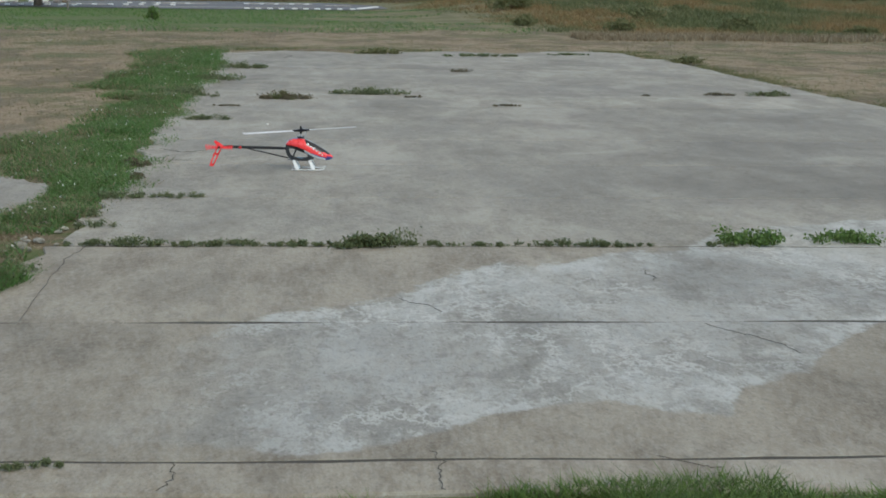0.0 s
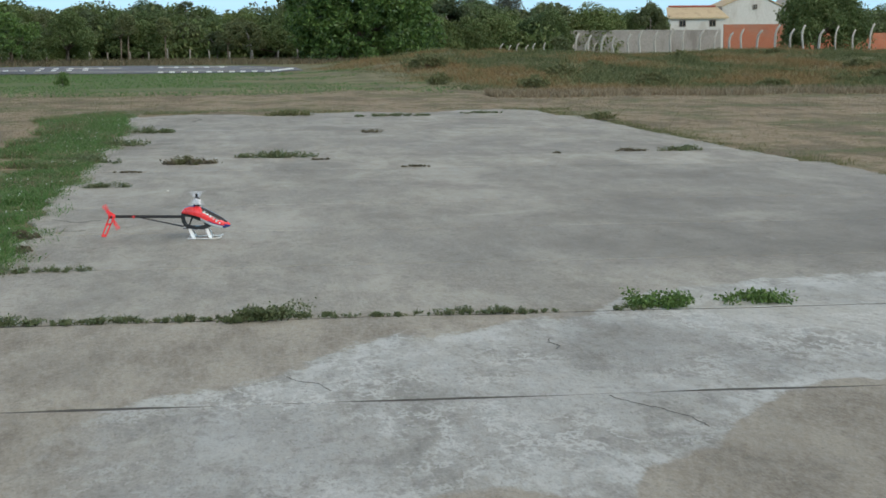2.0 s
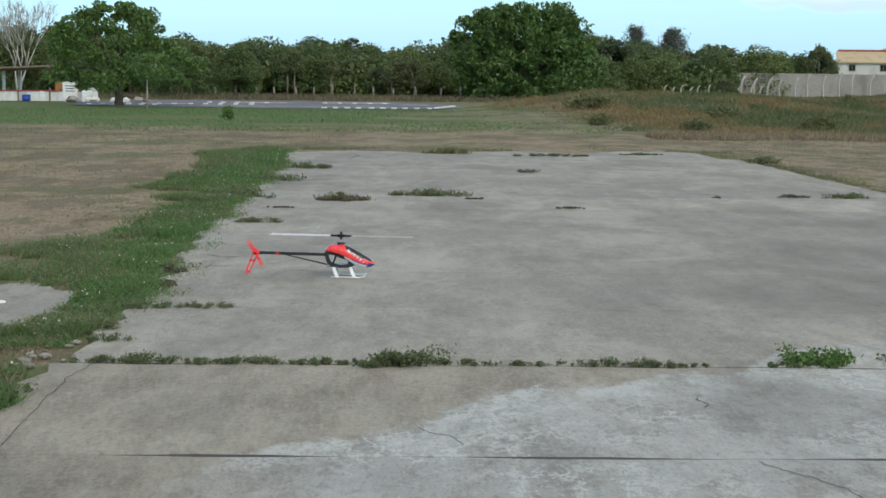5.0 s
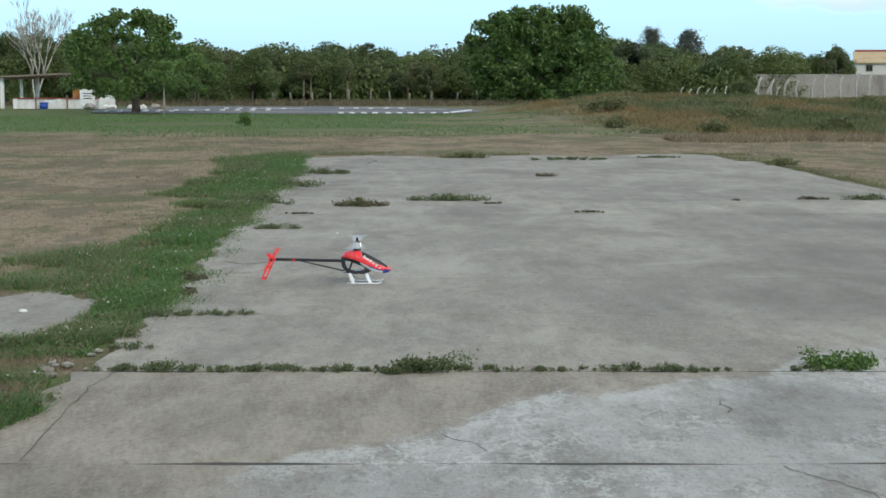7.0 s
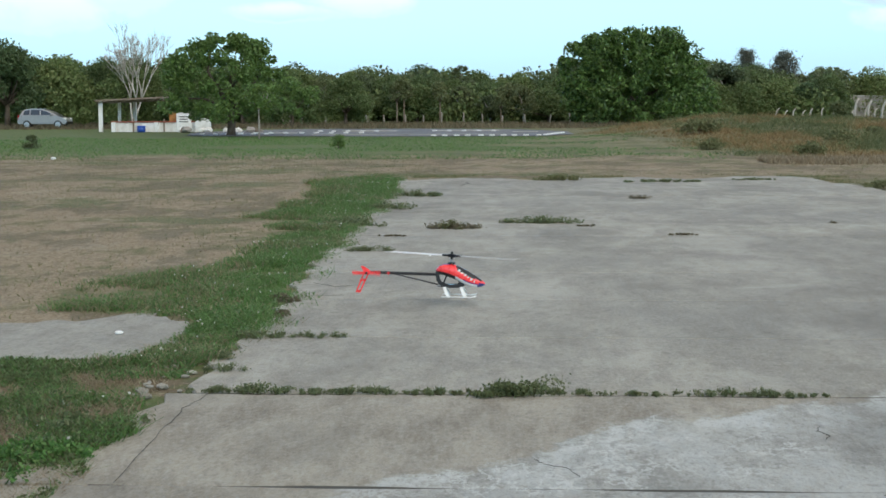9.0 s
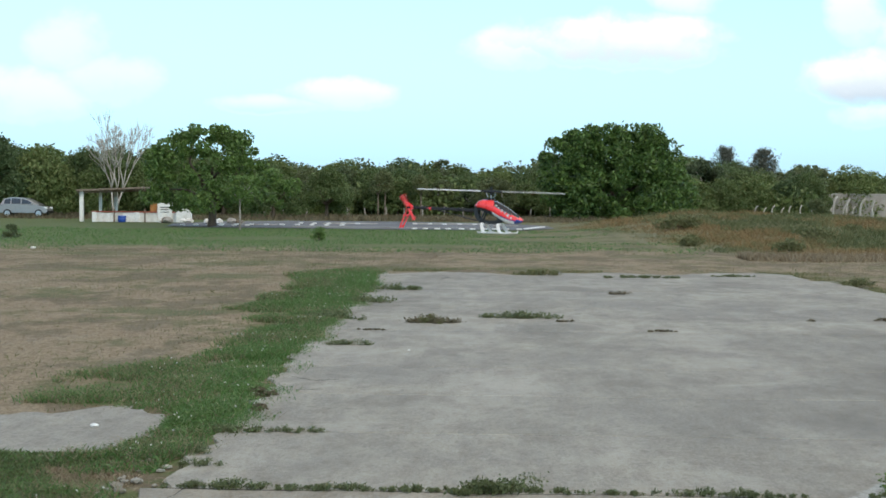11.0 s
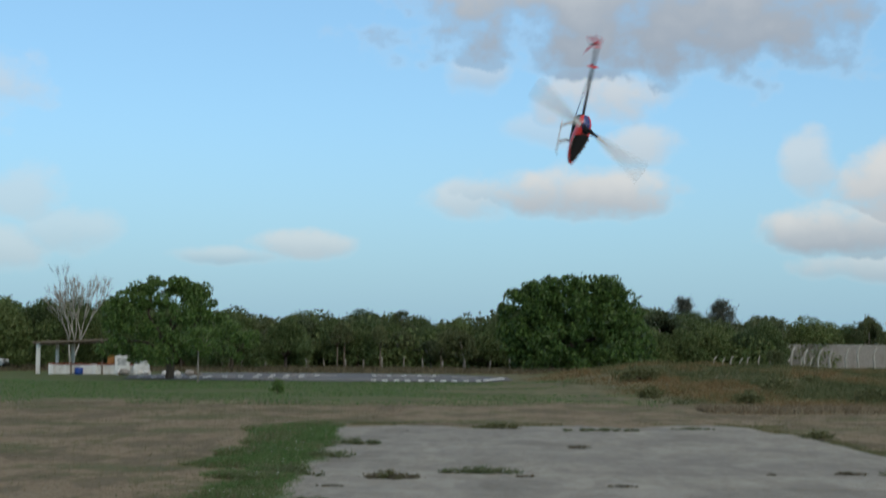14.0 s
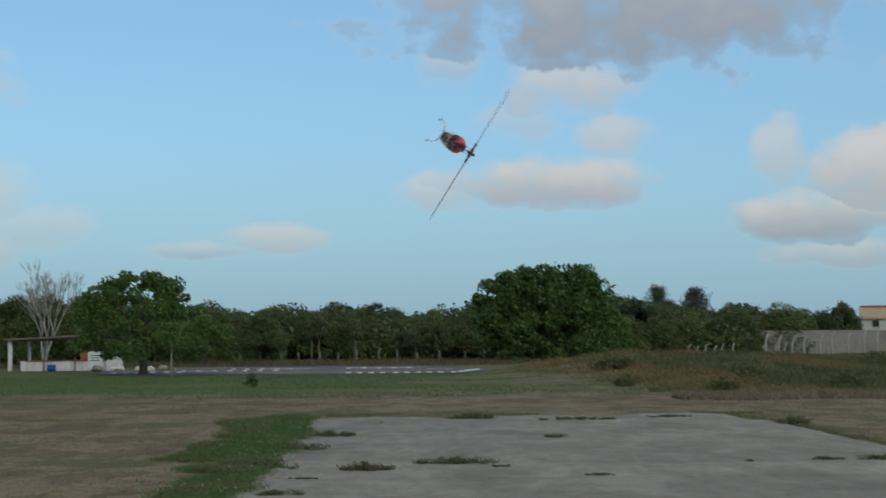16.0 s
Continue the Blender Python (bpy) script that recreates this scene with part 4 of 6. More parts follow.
    # tall growth on the bank
    n = 230000
    x, y = r.uniform(2, 46, n), 45.5 + 66 * r.random(n) ** 0.9
    edge = np.interp(y, [45, 50, 58, 75, 100], [7.4, 6.2, 5.0, 4.5, 3.0]) + 3.0 * (patchy(x, y, 0.35, 15) - 0.5) + np.abs(r.normal(0, 2.4, n))
    front = 46.0 + np.clip(10 - x, 0, 8) * 1.6 + 3.0 * patchy(x, y, 0.8, 16)
    ok = (x > edge) & (y > front)
    p = 0.65 * patchy(x, y * 0.7, 0.45, 17) + 0.35 * patchy(x, y, 1.5, 18) + r.normal(0, 0.06, n)
    tall = np.interp(y, [46, 60, 90, 110], [0.20, 0.28, 0.26, 0.22]) * (0.25 + 1.4 * np.clip(patchy(x, y, 1.1, 19), 0, 1) ** 1.5) * (0.35 + 0.65 * smooth(x - edge, 0.0, 4.0))
    for lo, hi, mat, lab, sd in ((-1, 0.44, GRASS_RUST, "rusty brown seeding grass on the bank", 8), (0.44, 0.60, GRASS_OLIVE, "tall olive green grass on the bank", 9), (0.60, 2, BANK_GREEN, "dull dark green growth on the bank", 12)):
        k = ok & (p >= lo) & (p < hi)
        blades("tall_grass", on_ground(x[k], y[k]), tall[k], 0.016, mat, sd, 0.9, lab)
    n = 9000
    x = 6.6 + 13 * r.random(n) ** 1.4
    y = 46.8 + r.normal(0, 0.6, n) + 0.5 * np.sin(x * 1.3)
    blades("dry_grass", on_ground(x, y), 0.22, 0.014, GRASS_DRY, 10, 0.55, "bleached dry reeds at the foot of the bank")
    # brown scrub before the wood
    n = 22000
    x, y = r.uniform(-45, 16, n), r.uniform(117, 141, n)
    k = patchy(x, y, 0.25, 23) > 0.3
    blades("dry_grass", on_ground(x[k], y[k]), 0.36, 0.04, SCRUB, 11, 0.7, "brown scrub grass before the trees")


def weed(x0, x1, y, h, mat=None, label="low green weeds growing in the slab joint", n=None, leaf=0.03, depth=0.05, seed=0, category="weed"):
    """A clump of weeds from x0 to x1: stalks and leaves on them."""
    r = np.random.default_rng(1000 + seed + int(abs(x0) * 97 + y * 13))
    w = x1 - x0
    h = h * 0.64
    leaf = leaf * 0.66
    ob = tagged(new("weed_clump"), label, category, "weeds on the slabs")
    ob.matrix_basis = pose((x0 + x1) / 2, y, 0)
    n = n or int(260 + 1500 * w)
    bm = bmesh.new()
    stalks = max(8, int(44 * w))
    heads = []
    for k in range(stalks):
        bx = float(np.clip(r.normal() * 0.31, -0.55, 0.55)) * w
        by = r.normal() * depth * 0.5
        hh = h * (0.30 + 0.70 * r.random() ** 1.6) * (0.3 + 0.7 * max(0.0, 1 - (1.6 * bx / w) ** 2))
        tip = (bx + r.normal() * h * 0.5, by + r.normal() * h * 0.35, hh)
        tube([(bx, by, -0.02), ((bx + tip[0]) / 2, (by + tip[1]) / 2, hh * 0.6), tip], [0.0035, 0.003, 0.001], 4, bm)
        heads.append(((bx, by, 0.0), tip))
    tagged(part("stem", bm, mat or WEED_LEAF, ob), kind="stuff")
    pick = r.integers(0, stalks, n)
    t = r.random(n) ** 0.7
    a = np.array([heads[i][0] for i in pick])
    b = np.array([heads[i][1] for i in pick])
    p = a + (b - a) * t[:, None] + r.normal(size=(n, 3)) * np.array([0.03, 0.02, 0.012]) * (h / 0.08)
    p[:, 2] = np.abs(p[:, 2]) + 0.004
    grassy = h < 0.045 and mat is None
    v, f = leaf_quads(p, leaf * (1.25 if grassy else 1.0), r, -0.7 if grassy else -0.1, 0.2 if grassy else 0.5)
    grid_mesh("leaves", v, f, mat or WEED_LEAF, ob)
    return ob


def build_weeds():
    J = 9.19
    for k, (a, b, h) in enumerate(((-1.86, -1.62, 0.06), (-1.64, -1.31, 0.085), (-1.34, -1.14, 0.03), (-1.2, -0.78, 0.06), (-0.70, -0.40, 0.045), (-0.42, -0.2, 0.025), (0.08, 0.38, 0.04), (0.56, 0.76, 0.03), (0.86, 1.45, 0.06), (1.4, 1.66, 0.02))):
        weed(a, b, J, h, seed=k)
    weed(-0.21, 0.0, J, 0.15, BANK_GREEN, "small dark leafy bush in the slab joint", n=2300, leaf=0.036, depth=0.12, seed=20)
    weed(0.0, 0.17, J, 0.14, label="small grey-green leafy weed in the slab joint", n=420, leaf=0.03, depth=0.1, seed=21)
    for a, b in ((2.18, 2.42), (2.34, 2.56), (2.80, 3.20)):
        weed(a, b, 9.34, 0.125, LEAF_FRESH, "bright green broad-leaved weed in the joint", 900, 0.04, 0.14, seed=30)
    weed(2.02, 2.2, 9.2, 0.03, seed=31)
    weed(-1.85, -0.15, J, 0.03, n=1100, depth=0.04, seed=32)
    weed(0.0, 1.6, J, 0.022, n=500, depth=0.03, seed=33)
    Y = 11.42
    weed(-2.2, -1.78, Y, 0.08, seed=40, n=1100, depth=0.14)
    weed(-1.74, -1.22, Y, 0.055, seed=41, n=1000, depth=0.08)
    weed(-2.25, -1.95, 13.6, 0.06, WEED_DRY, "withered creeping weed at the slab edge", 600, 0.04, 0.2, seed=46)
    weed(-2.1, -1.85, 12.6, 0.05, WEED_DRY, "withered creeping weed at the slab edge", 400, 0.04, 0.15, seed=47)
    weed(-2.1, -1.9, 10.4, 0.09, seed=42)
    weed(-2.0, -1.78, 9.95, 0.07, seed=43)
    weed(-1.42, -1.2, 4.6, 0.03, seed=44)
    weed(-2.0, -1.55, 18.2, 0.12, seed=50, label="grey-green weeds spread on the concrete")
    weed(-1.36, -0.8, 21.6, 0.16, WEED_DRY, "withered grass tuft on the concrete", 900, 0.05, 0.15, seed=51)
    weed(-1.2, -0.95, 21.6, 0.17, GRASS_OLIVE, "olive grass tuft on the concrete", 500, 0.05, 0.12, seed=52)
    weed(-0.36, 0.6, 22.6, 0.16, WEED_LEAF, "leafy weeds spread along the slab joint", 1500, 0.05, 0.15, seed=53)
    weed(0.64, 0.82, 22.0, 0.05, WEED_DRY, "withered weed on the concrete", seed=54)
    weed(1.75, 2.05, 20.5, 0.04, WEED_DRY, "withered weed on the concrete", seed=55)
    weed(-1.9, -1.6, 20.3, 0.04, WEED_DRY, "withered weed on the concrete", seed=56)
    weed(-2.75, -2.1, 22.2, 0.18, WEED_LEAF, "grey-green weeds spread on the concrete", 1200, 0.06, 0.3, seed=57)
    weed(-2.6, -1.75, 29.4, 0.16, WEED_LEAF, "grey-green weeds spread on the concrete", 1200, 0.06, 0.25, seed=58)
    weed(-2.6, -2.0, 25.8, 0.18, WEED_LEAF, "grey-green weeds spread on the concrete", 900, 0.06, 0.3, seed=59)
    weed(1.7, 2.05, 28.5, 0.10, WEED_DRY, "withered weed on the concrete", seed=60)
    weed(0.1, 0.9, 35.6, 0.2, GRASS_OLIVE, "tufted grass at the strip end", 900, 0.08, 0.3, seed=61)
    weed(2.05, 3.45, 34.7, 0.10, WEED_LEAF, "low creeping weeds along the slab joint", 1200, 0.06, 0.2, seed=62)
    weed(4.4, 5.2, 35.6, 0.08, WEED_LEAF, "low creeping weeds along the slab joint", 500, 0.06, 0.2, seed=63)
    weed(5.7, 6.3, 22.8, 0.12, WEED_LEAF, "grey-green weeds spread on the concrete", 700, 0.05, 0.2, seed=64)
    weed(5.05, 5.45, 22.8, 0.09, WEED_DRY, "withered weed on the concrete", seed=65)
    weed(4.1, 4.2, 22.6, 0.05, WEED_DRY, "withered weed on the concrete", 120, seed=66)
    weed(6.75, 7.0, 32.4, 0.30, GRASS_OLIVE, "olive grass tuft at the slab edge", 700, 0.09, 0.2, seed=67)
    weed(-2.5, -2.0, 7.9, 0.14, WEED_LEAF, "dark weeds at the slab edge", 1500, 0.035, 0.45, seed=68)
    weed(-2.5, -2.1, 7.4, 0.14, GRASS_GREEN, "dense green weeds at the slab edge", 1800, 0.04, 0.5, seed=69)


# ---- trees ----
def build_trees():
    mango = make_tree("mango_tree", 31, 7.75, 6.4, 5.6, 0.3, 56000, 0.34, LEAF_MANGO, "large dense dark green mango tree with a domed crown", 0.42, 0.74, 330, fork=1.4, slim=0.42,
                      outline=([0.5, 1.4, 3.6, 5.4, 6.1, 6.9, 7.4, 7.75], [-5.4, -5.9, -6.1, -6.3, -5.6, -4.0, -2.2, 1.2], [7.4, 6.9, 5.9, 5.0, 4.7, 3.9, 3.2, 2.6]))
    mango.matrix_basis = pose(7.9, 130, 0)
    left = make_tree("shade_tree", 32, 5.75, 5.6, 4.0, 1.0, 21000, 0.21, LEAF_FRESH, "broad green shade tree with an uneven open crown", 0.24, 0.46, 165, fork=1.5,
                     outline=([1.1, 1.7, 2.4, 3.2, 3.9, 4.5, 4.9, 5.3, 5.8], [-3.4, -4.2, -4.1, -4.0, -3.7, -3.6, -2.4, -1.4, -0.9], [4.2, 5.5, 5.2, 3.6, 2.4, 2.9, 2.2, 1.2, 0.5]))
    left.matrix_basis = pose(-17.0, 90, 0)
    young = make_tree("young_tree", 33, 3.1, 0.95, 0.9, 1.2, 1300, 0.17, LEAF_FRESH, "slender young tree with a light crown", 0.05, 0.38, 16, bark=PALEBARK, fork=1.6)
    young.matrix_basis = pose(-14.05, 82, 0)
    variants = [
        make_tree("woodland_tree", 41, 5.6, 3.6, 3.0, 0.5, 17000, 0.22, LEAF_WOOD, "dark green tree in the woodland edge", 0.2, 1.05, 44),
        make_tree("woodland_tree", 42, 5.0, 3.2, 2.8, 0.3, 16000, 0.22, LEAF_WOOD, "rounded dark green tree in the woodland edge", 0.18, 0.95, 40, narrow=0.3),
        make_tree("woodland_tree", 43, 5.4, 2.6, 2.4, 1.2, 8500, 0.23, LEAF_DULL, "dull green tree with a pale trunk in the woodland edge", 0.16, 0.55, 44, bark=PALEBARK, fork=2.2),
        make_tree("woodland_tree", 44, 4.2, 3.2, 2.8, 0.1, 9000, 0.25, LEAF_WOOD, "lighter green bushy tree in the woodland edge", 0.15, 0.85, 34),
    ]
    for v in variants:
        tagged(v, group="woodland edge trees")
    r = random.Random(12)
    spots = []
    x = -64.0
    k = 0
    sky = lambda q: np.interp(q, [-60, -42, -38, -29, -21, -18, -15, -11, -8.8, -4.5, -1.2, 1, 17, 21, 26, 28, 30.5, 33, 36, 38, 42, 62],
                              [6.0, 6.0, 5.8, 5.6, 5.3, 4.6, 5.5, 5.2, 4.6, 4.2, 5.0, 5.5, 5.3, 5.0, 4.6, 5.3, 5.0, 4.4, 3.9, 5.2, 3.8, 5.0])
    while x < 64:
        spots.append((x, r.uniform(150, 158), 1.0))
        spots.append((x + r.uniform(0.5, 2.0), r.uniform(162, 172), 1.0))
        if x < 15:
            spots.append((x + r.uniform(-1, 1), r.uniform(143, 148), 0.74))
        x += r.uniform(2.6, 3.6)
    heights = (5.6, 5.0, 5.4, 4.2)
    used = set()
    for x, y, s in spots:
        i = r.choice((0, 1, 0, 1, 2, 3) if s > 0.8 else (1, 2, 2, 3, 3))
        if (x > 28.5 and y < 161.5) or 0.243 < x / y < 0.345:
            continue
        h = sky(x * 155 / y) * (y / 155) * s * r.uniform(0.84, 1.16)
        q = h / heights[i]
        f = max(q, 0.85) * r.uniform(0.85, 1.4)
        m = pose(x, y, -0.02, 0, 0, r.uniform(0, 360)) @ Matrix.Diagonal((f, f, q, 1))
        if i not in used:
            used.add(i)
            variants[i].matrix_basis = m
        else:
            c = copy_thing(variants[i], Matrix())
            c.matrix_basis = m
    for x, y, h, i in ((-41, 124, 6.8, 0), (-37.5, 126, 5.4, 3), (-35, 130, 5.6, 0), (-32.5, 128, 5.4, 1), (-27.5, 128, 4.6, 0), (-24.0, 132, 4.8, 1), (48.6, 139, 6.3, 1), (51.5, 141, 6.0, 0),
                       (15.5, 142, 3.6, 3), (18.5, 146, 3.9, 3), (21.5, 147, 3.9, 3), (24.5, 148, 3.7, 3), (27.0, 150, 4.3, 0), (13.6, 138, 2.6, 3), (-1.0, 141, 3.4, 2), (-19, 126, 4.4, 1), (-15, 128, 4.2, 0)):
        c = copy_thing(variants[i], Matrix())
        q = h / heights[i]
        c.matrix_basis = pose(x, y, 0, 0, 0, x * 37 % 360) @ Matrix.Diagonal((q, q, q, 1))
    slender = make_tree("slender_tree", 46, 3.7, 1.1, 1.0, 2.0, 1700, 0.2, LEAF_DULL, "slender pale-trunked tree before the wood", 0.07, 0.36, 16, bark=TIMBER, fork=1.9)
    tagged(slender, group="slender trees before the wood")
    for k, (x, q) in enumerate(((-14.6, 0.7), (-12.1, 1.0), (-11.5, 1.1), (-8.3, 1.0), (-3.0, 0.7))):
        c = slender if k == 0 else copy_thing(slender, Matrix())
        c.matrix_basis = pose(x, 141.4 + 0.3 * (k % 3), 0, 0, 0, 70 * k) @ Matrix.Diagonal((q, q, q * 1.05, 1))
    # crowns behind the boundary wall
    for x, y, h, i in ((28.6, 166, 5.3, 0), (30.6, 168, 4.9, 1), (32.6, 170, 4.4, 2), (36.8, 171, 4.3, 3), (39.0, 169, 4.7, 1), (40.6, 168, 5.6, 2), (41.6, 170, 4.9, 0), (20.6, 164, 5.7, 1), (18.0, 163, 5.6, 1), (23.6, 163, 4.9, 0)):
        c = copy_thing(variants[i], Matrix())
        q = h / heights[i]
        c.matrix_basis = pose(x, y, 0, 0, 0, x * 53 % 360) @ Matrix.Diagonal((q * 0.8, q * 0.8, q, 1))
    bush = make_tree("dark_bush", 45, 2.3, 1.1, 1.0, 0.0, 3200, 0.16, LEAF_DULL, "dense dark bush by the fence", 0.07, 0.45, 18, fork=0.4)
    bush.matrix_basis = pose(24.1, 130, 0.0)
    # undergrowth of the wood
    r2 = np.random.default_rng(77)
    n = 80000
    p = np.stack([r2.uniform(-62, 27, n), r2.uniform(145, 152, n), np.abs(r2.normal(0, 1.1, n))], 1)
    v, f = leaf_quads(p, 0.42, r2, 0.1, 0.6)
    tagged(grid_mesh("undergrowth", v, f, LEAF_WOOD), "shady undergrowth below the woodland trees", "undergrowth", kind="stuff")
    # closed canopy behind the front row
    n = 60000
    x = r2.uniform(-62, 62, n)
    y = r2.uniform(156, 168, n)
    x = x[(x / y < 0.182) | (x / y > 0.36)]
    y = y[:len(x)]
    top = sky(x * 155 / y) * (y / 155) * np.clip(0.48 + 0.42 * patchy(x, y, 0.8, 91) + 0.26 * patchy(x, y, 2.6, 92), 0.5, 1.0)
    z = top * np.sqrt(r2.random(len(x)))
    v, f = leaf_quads(np.stack([x, y, z], 1), 0.42, r2, 0.2, 0.6)
    tagged(grid_mesh("woodland_canopy", v, f, LEAF_DULL), "closed olive green canopy of the woodland", "woodland", kind="stuff")
    # bare tree
    bare = tagged(new("bare_tree"), "leafless grey tree with fine bare twigs", "tree")
    bare.matrix_basis = pose(-31.3, 125, 0) @ Matrix.Diagonal((0.74, 0.8, 1.0, 1.0))
    bm = bmesh.new()
    rb = random.Random(9)
    tips = []

    def branch(p, d, ln, rad, depth):
        e = p + d * ln
        m = p.lerp(e, 0.5) + Vector((rb.uniform(-1, 1), rb.uniform(-1, 1), 0)) * ln * 0.09
        tube([p, m, e], [rad, rad * 0.8, rad * 0.6], 5, bm)
        if depth == 0:
            return
        for _ in range(3 if depth > 1 else 4):
            nd = (d + Vector((rb.uniform(-1, 1), rb.uniform(-1, 1), rb.uniform(-0.1, 0.8))) * 0.6).normalized()
            branch(e, nd, ln * rb.uniform(0.6, 0.85), rad * 0.6, depth - 1)

    for dx in (-0.12, 0.1, 0.3):
        branch(Vector((dx * 0.5, 0, -0.1)), Vector((dx, 0, 1)).normalized(), 2.3, 0.13, 5)
    part("trunk", bm, bark_material("bleached_bark", (0.33, 0.30, 0.26), (0.50, 0.46, 0.41)), bare)
    # palm
    palm = tagged(new("palm_tree"), "fan palm rising above the wood", "palm tree")
    palm.matrix_basis = pose(-7.3, 160, 0)
    part("trunk", tube([(0, 0, 0), (0.05, 0, 2.4), (0, 0, 4.7)], [0.2, 0.16, 0.14], 8), PALEBARK, palm)
    rp = np.random.default_rng(3)
    vs, fs = [], []
    for k in range(44):
        d = rp.normal(size=3)
        d[2] = d[2] * 0.8 + 0.35
        d /= np.linalg.norm(d)
        s = np.cross(d, (0, 0, 1))
        s /= np.linalg.norm(s)
        hub = np.array((0, 0, 4.65)) + d * 0.55
        for a in np.linspace(-1.1, 1.1, 9):
            q = d * math.cos(a) + s * math.sin(a)
            e = hub + q * 0.62
            o = np.cross(q, d + 0.3) * 0.06
            b = len(vs)
            vs += [hub, hub + q * 0.35 + o, e - np.array((0, 0, 0.08)), hub + q * 0.35 - o]
            fs.append((b, b + 1, b + 2, b + 3))
    grid_mesh("crown", vs, fs, LEAF_DULL, palm)
    copy_thing(palm, Matrix()).matrix_basis = pose(35.2, 167, 0) @ Matrix.Diagonal((0.9, 0.9, 0.78, 1))
    # casuarinas
    for x, h, sd in ((21.6, 7.1, 1), (25.6, 6.8, 2)):
        c = tagged(new("casuarina_tree"), "feathery grey-green casuarina above the wood", "tree", "casuarinas")
        c.matrix_basis = pose(x, 170, 0)
        rc = np.random.default_rng(sd)
        bm = tube([(0, 0, 0), (0.1, 0, h * 0.5), (0.25, 0, h * 0.97)], [0.16, 0.1, 0.02], 6)
        pts = []
        for k in range(60):
            z = rc.uniform(0.35, 0.97) * h
            a = rc.uniform(0, 6.28)
            ln = (1.04 - z / h) * 3.4 + 0.45
            e = np.array((0.25 + ln * math.cos(a) * 0.85, ln * math.sin(a) * 0.85, z + ln * 0.62))
            s0 = np.array((0.15, 0, z))
            tube([tuple(s0), tuple(e)], [0.03, 0.008], 4, bm)
            t = rc.random((110, 1))
            pts.append(s0 + (e - s0) * t + rc.normal(size=(110, 3)) * 0.2)
        part("trunk", bm, BARK, c)
        v, f = leaf_quads(np.concatenate(pts), 0.32, rc, -0.6, 0.2)
        grid_mesh("crown", v, f, LEAF_NEEDLE, c)
    for x, y, h, m, lab in ((-7.65, 63, 0.62, LEAF_FRESH, "small round green shrub in the field"), (-19.7, 62.5, 0.6, LEAF_DULL, "small dark shrub in the field")):
        s = make_tree("shrub", int(60 + abs(x)), h, 0.33, 0.33, 0.03, 900, 0.09, m, lab, 0.02, 0.14, 14, fork=0.2)
        s["category"] = "shrub"
        s.matrix_basis = pose(x, y, -0.03)


build_trees()


def build_bank_shrubs():
    base = make_tree("bank_shrub", 71, 0.62, 1.1, 0.8, 0.0, 1500, 0.13, GRASS_OLIVE, "low olive shrub on the grassy bank", 0.03, 0.26, 20, fork=0.2)
    tagged(base, category="shrub", group="shrubs on the bank")
    r = random.Random(14)
    spots = [(6.2, 60), (9.5, 54), (13.4, 56), (17.2, 52), (20.5, 57), (12.0, 66), (15.5, 74), (8.0, 78), (24.0, 62), (27.0, 72), (22.0, 84), (28.5, 90)]
    for k, (x, y) in enumerate(spots):
        q = r.uniform(0.6, 1.35)
        m = pose(x + r.uniform(-0.8, 0.8), y, float(ground_height(x, y)) - 0.02, 0, 0, r.uniform(0, 360)) @ Matrix.Diagonal((q, q, q * r.uniform(0.7, 1.1), 1))
        ob = base if k == 0 else copy_thing(base, Matrix())
        ob.matrix_basis = m


build_bank_shrubs()


# ---- buildings, fences, car ----
def build_fences():
    r = random.Random(6)
    # concrete posts with bent heads
    bm = bmesh.new()
    path = [(0, 0, -0.3), (0, 0, 1.0), (0, 0, 1.35), (0.05, 0, 1.6), (0.16, 0, 1.8), (0.30, 0, 1.95)]
    tube(path, [0.095, 0.09, 0.088, 0.085, 0.08, 0.07], 4, bm)
    post = tagged(new("fence_post"), "bleached concrete fence post with a bent head", "fence post", "bent concrete posts")
    part("shaft", bm, POSTCRETE, post)
    spots = [(20.4 + 0.62 * i + r.uniform(-0.12, 0.12), 140 - 1.1 * i) for i in range(11)]
    spots += [(23.6 + 0.86 * i + r.uniform(-0.15, 0.15), 122 - 0.8 * i) for i in range(26)]
    for k, (x, y) in enumerate(spots):
        m = pose(x, y, float(ground_height(x, y)) - 0.35 * (y < 124), r.uniform(-5, 5), r.uniform(-7, 7), r.uniform(-35, 35)) @ Matrix.Diagonal((1.0, 1.0, r.uniform(1.05, 1.3), 1) if y < 126 else (0.75, 0.75, r.uniform(0.6, 0.75), 1))
        if k == 0:
            post.matrix_basis = m
        else:
            copy_thing(post, Matrix()).matrix_basis = m
    # timber posts before the wood
    wp = tagged(new("timber_post"), "rough grey timber fence post", "fence post", "timber posts before the wood")
    part("stake", tube([(0, 0, -0.2), (0.02, 0, 0.5), (0.0, 0, 1.0)], [0.075, 0.07, 0.06], 7), PALEBARK, wp)
    x, first = -24.0, True
    while x < 6:
        m = pose(x, 140 + r.uniform(-0.5, 0.5), 0, r.uniform(-6, 6), r.uniform(-6, 6), 0) @ Matrix.Diagonal((1, 1, r.uniform(0.75, 1.1), 1))
        if first:
            wp.matrix_basis, first = m, False
        else:
            c = copy_thing(wp, Matrix())
            c.matrix_basis = m
        x += r.uniform(1.3, 2.3)


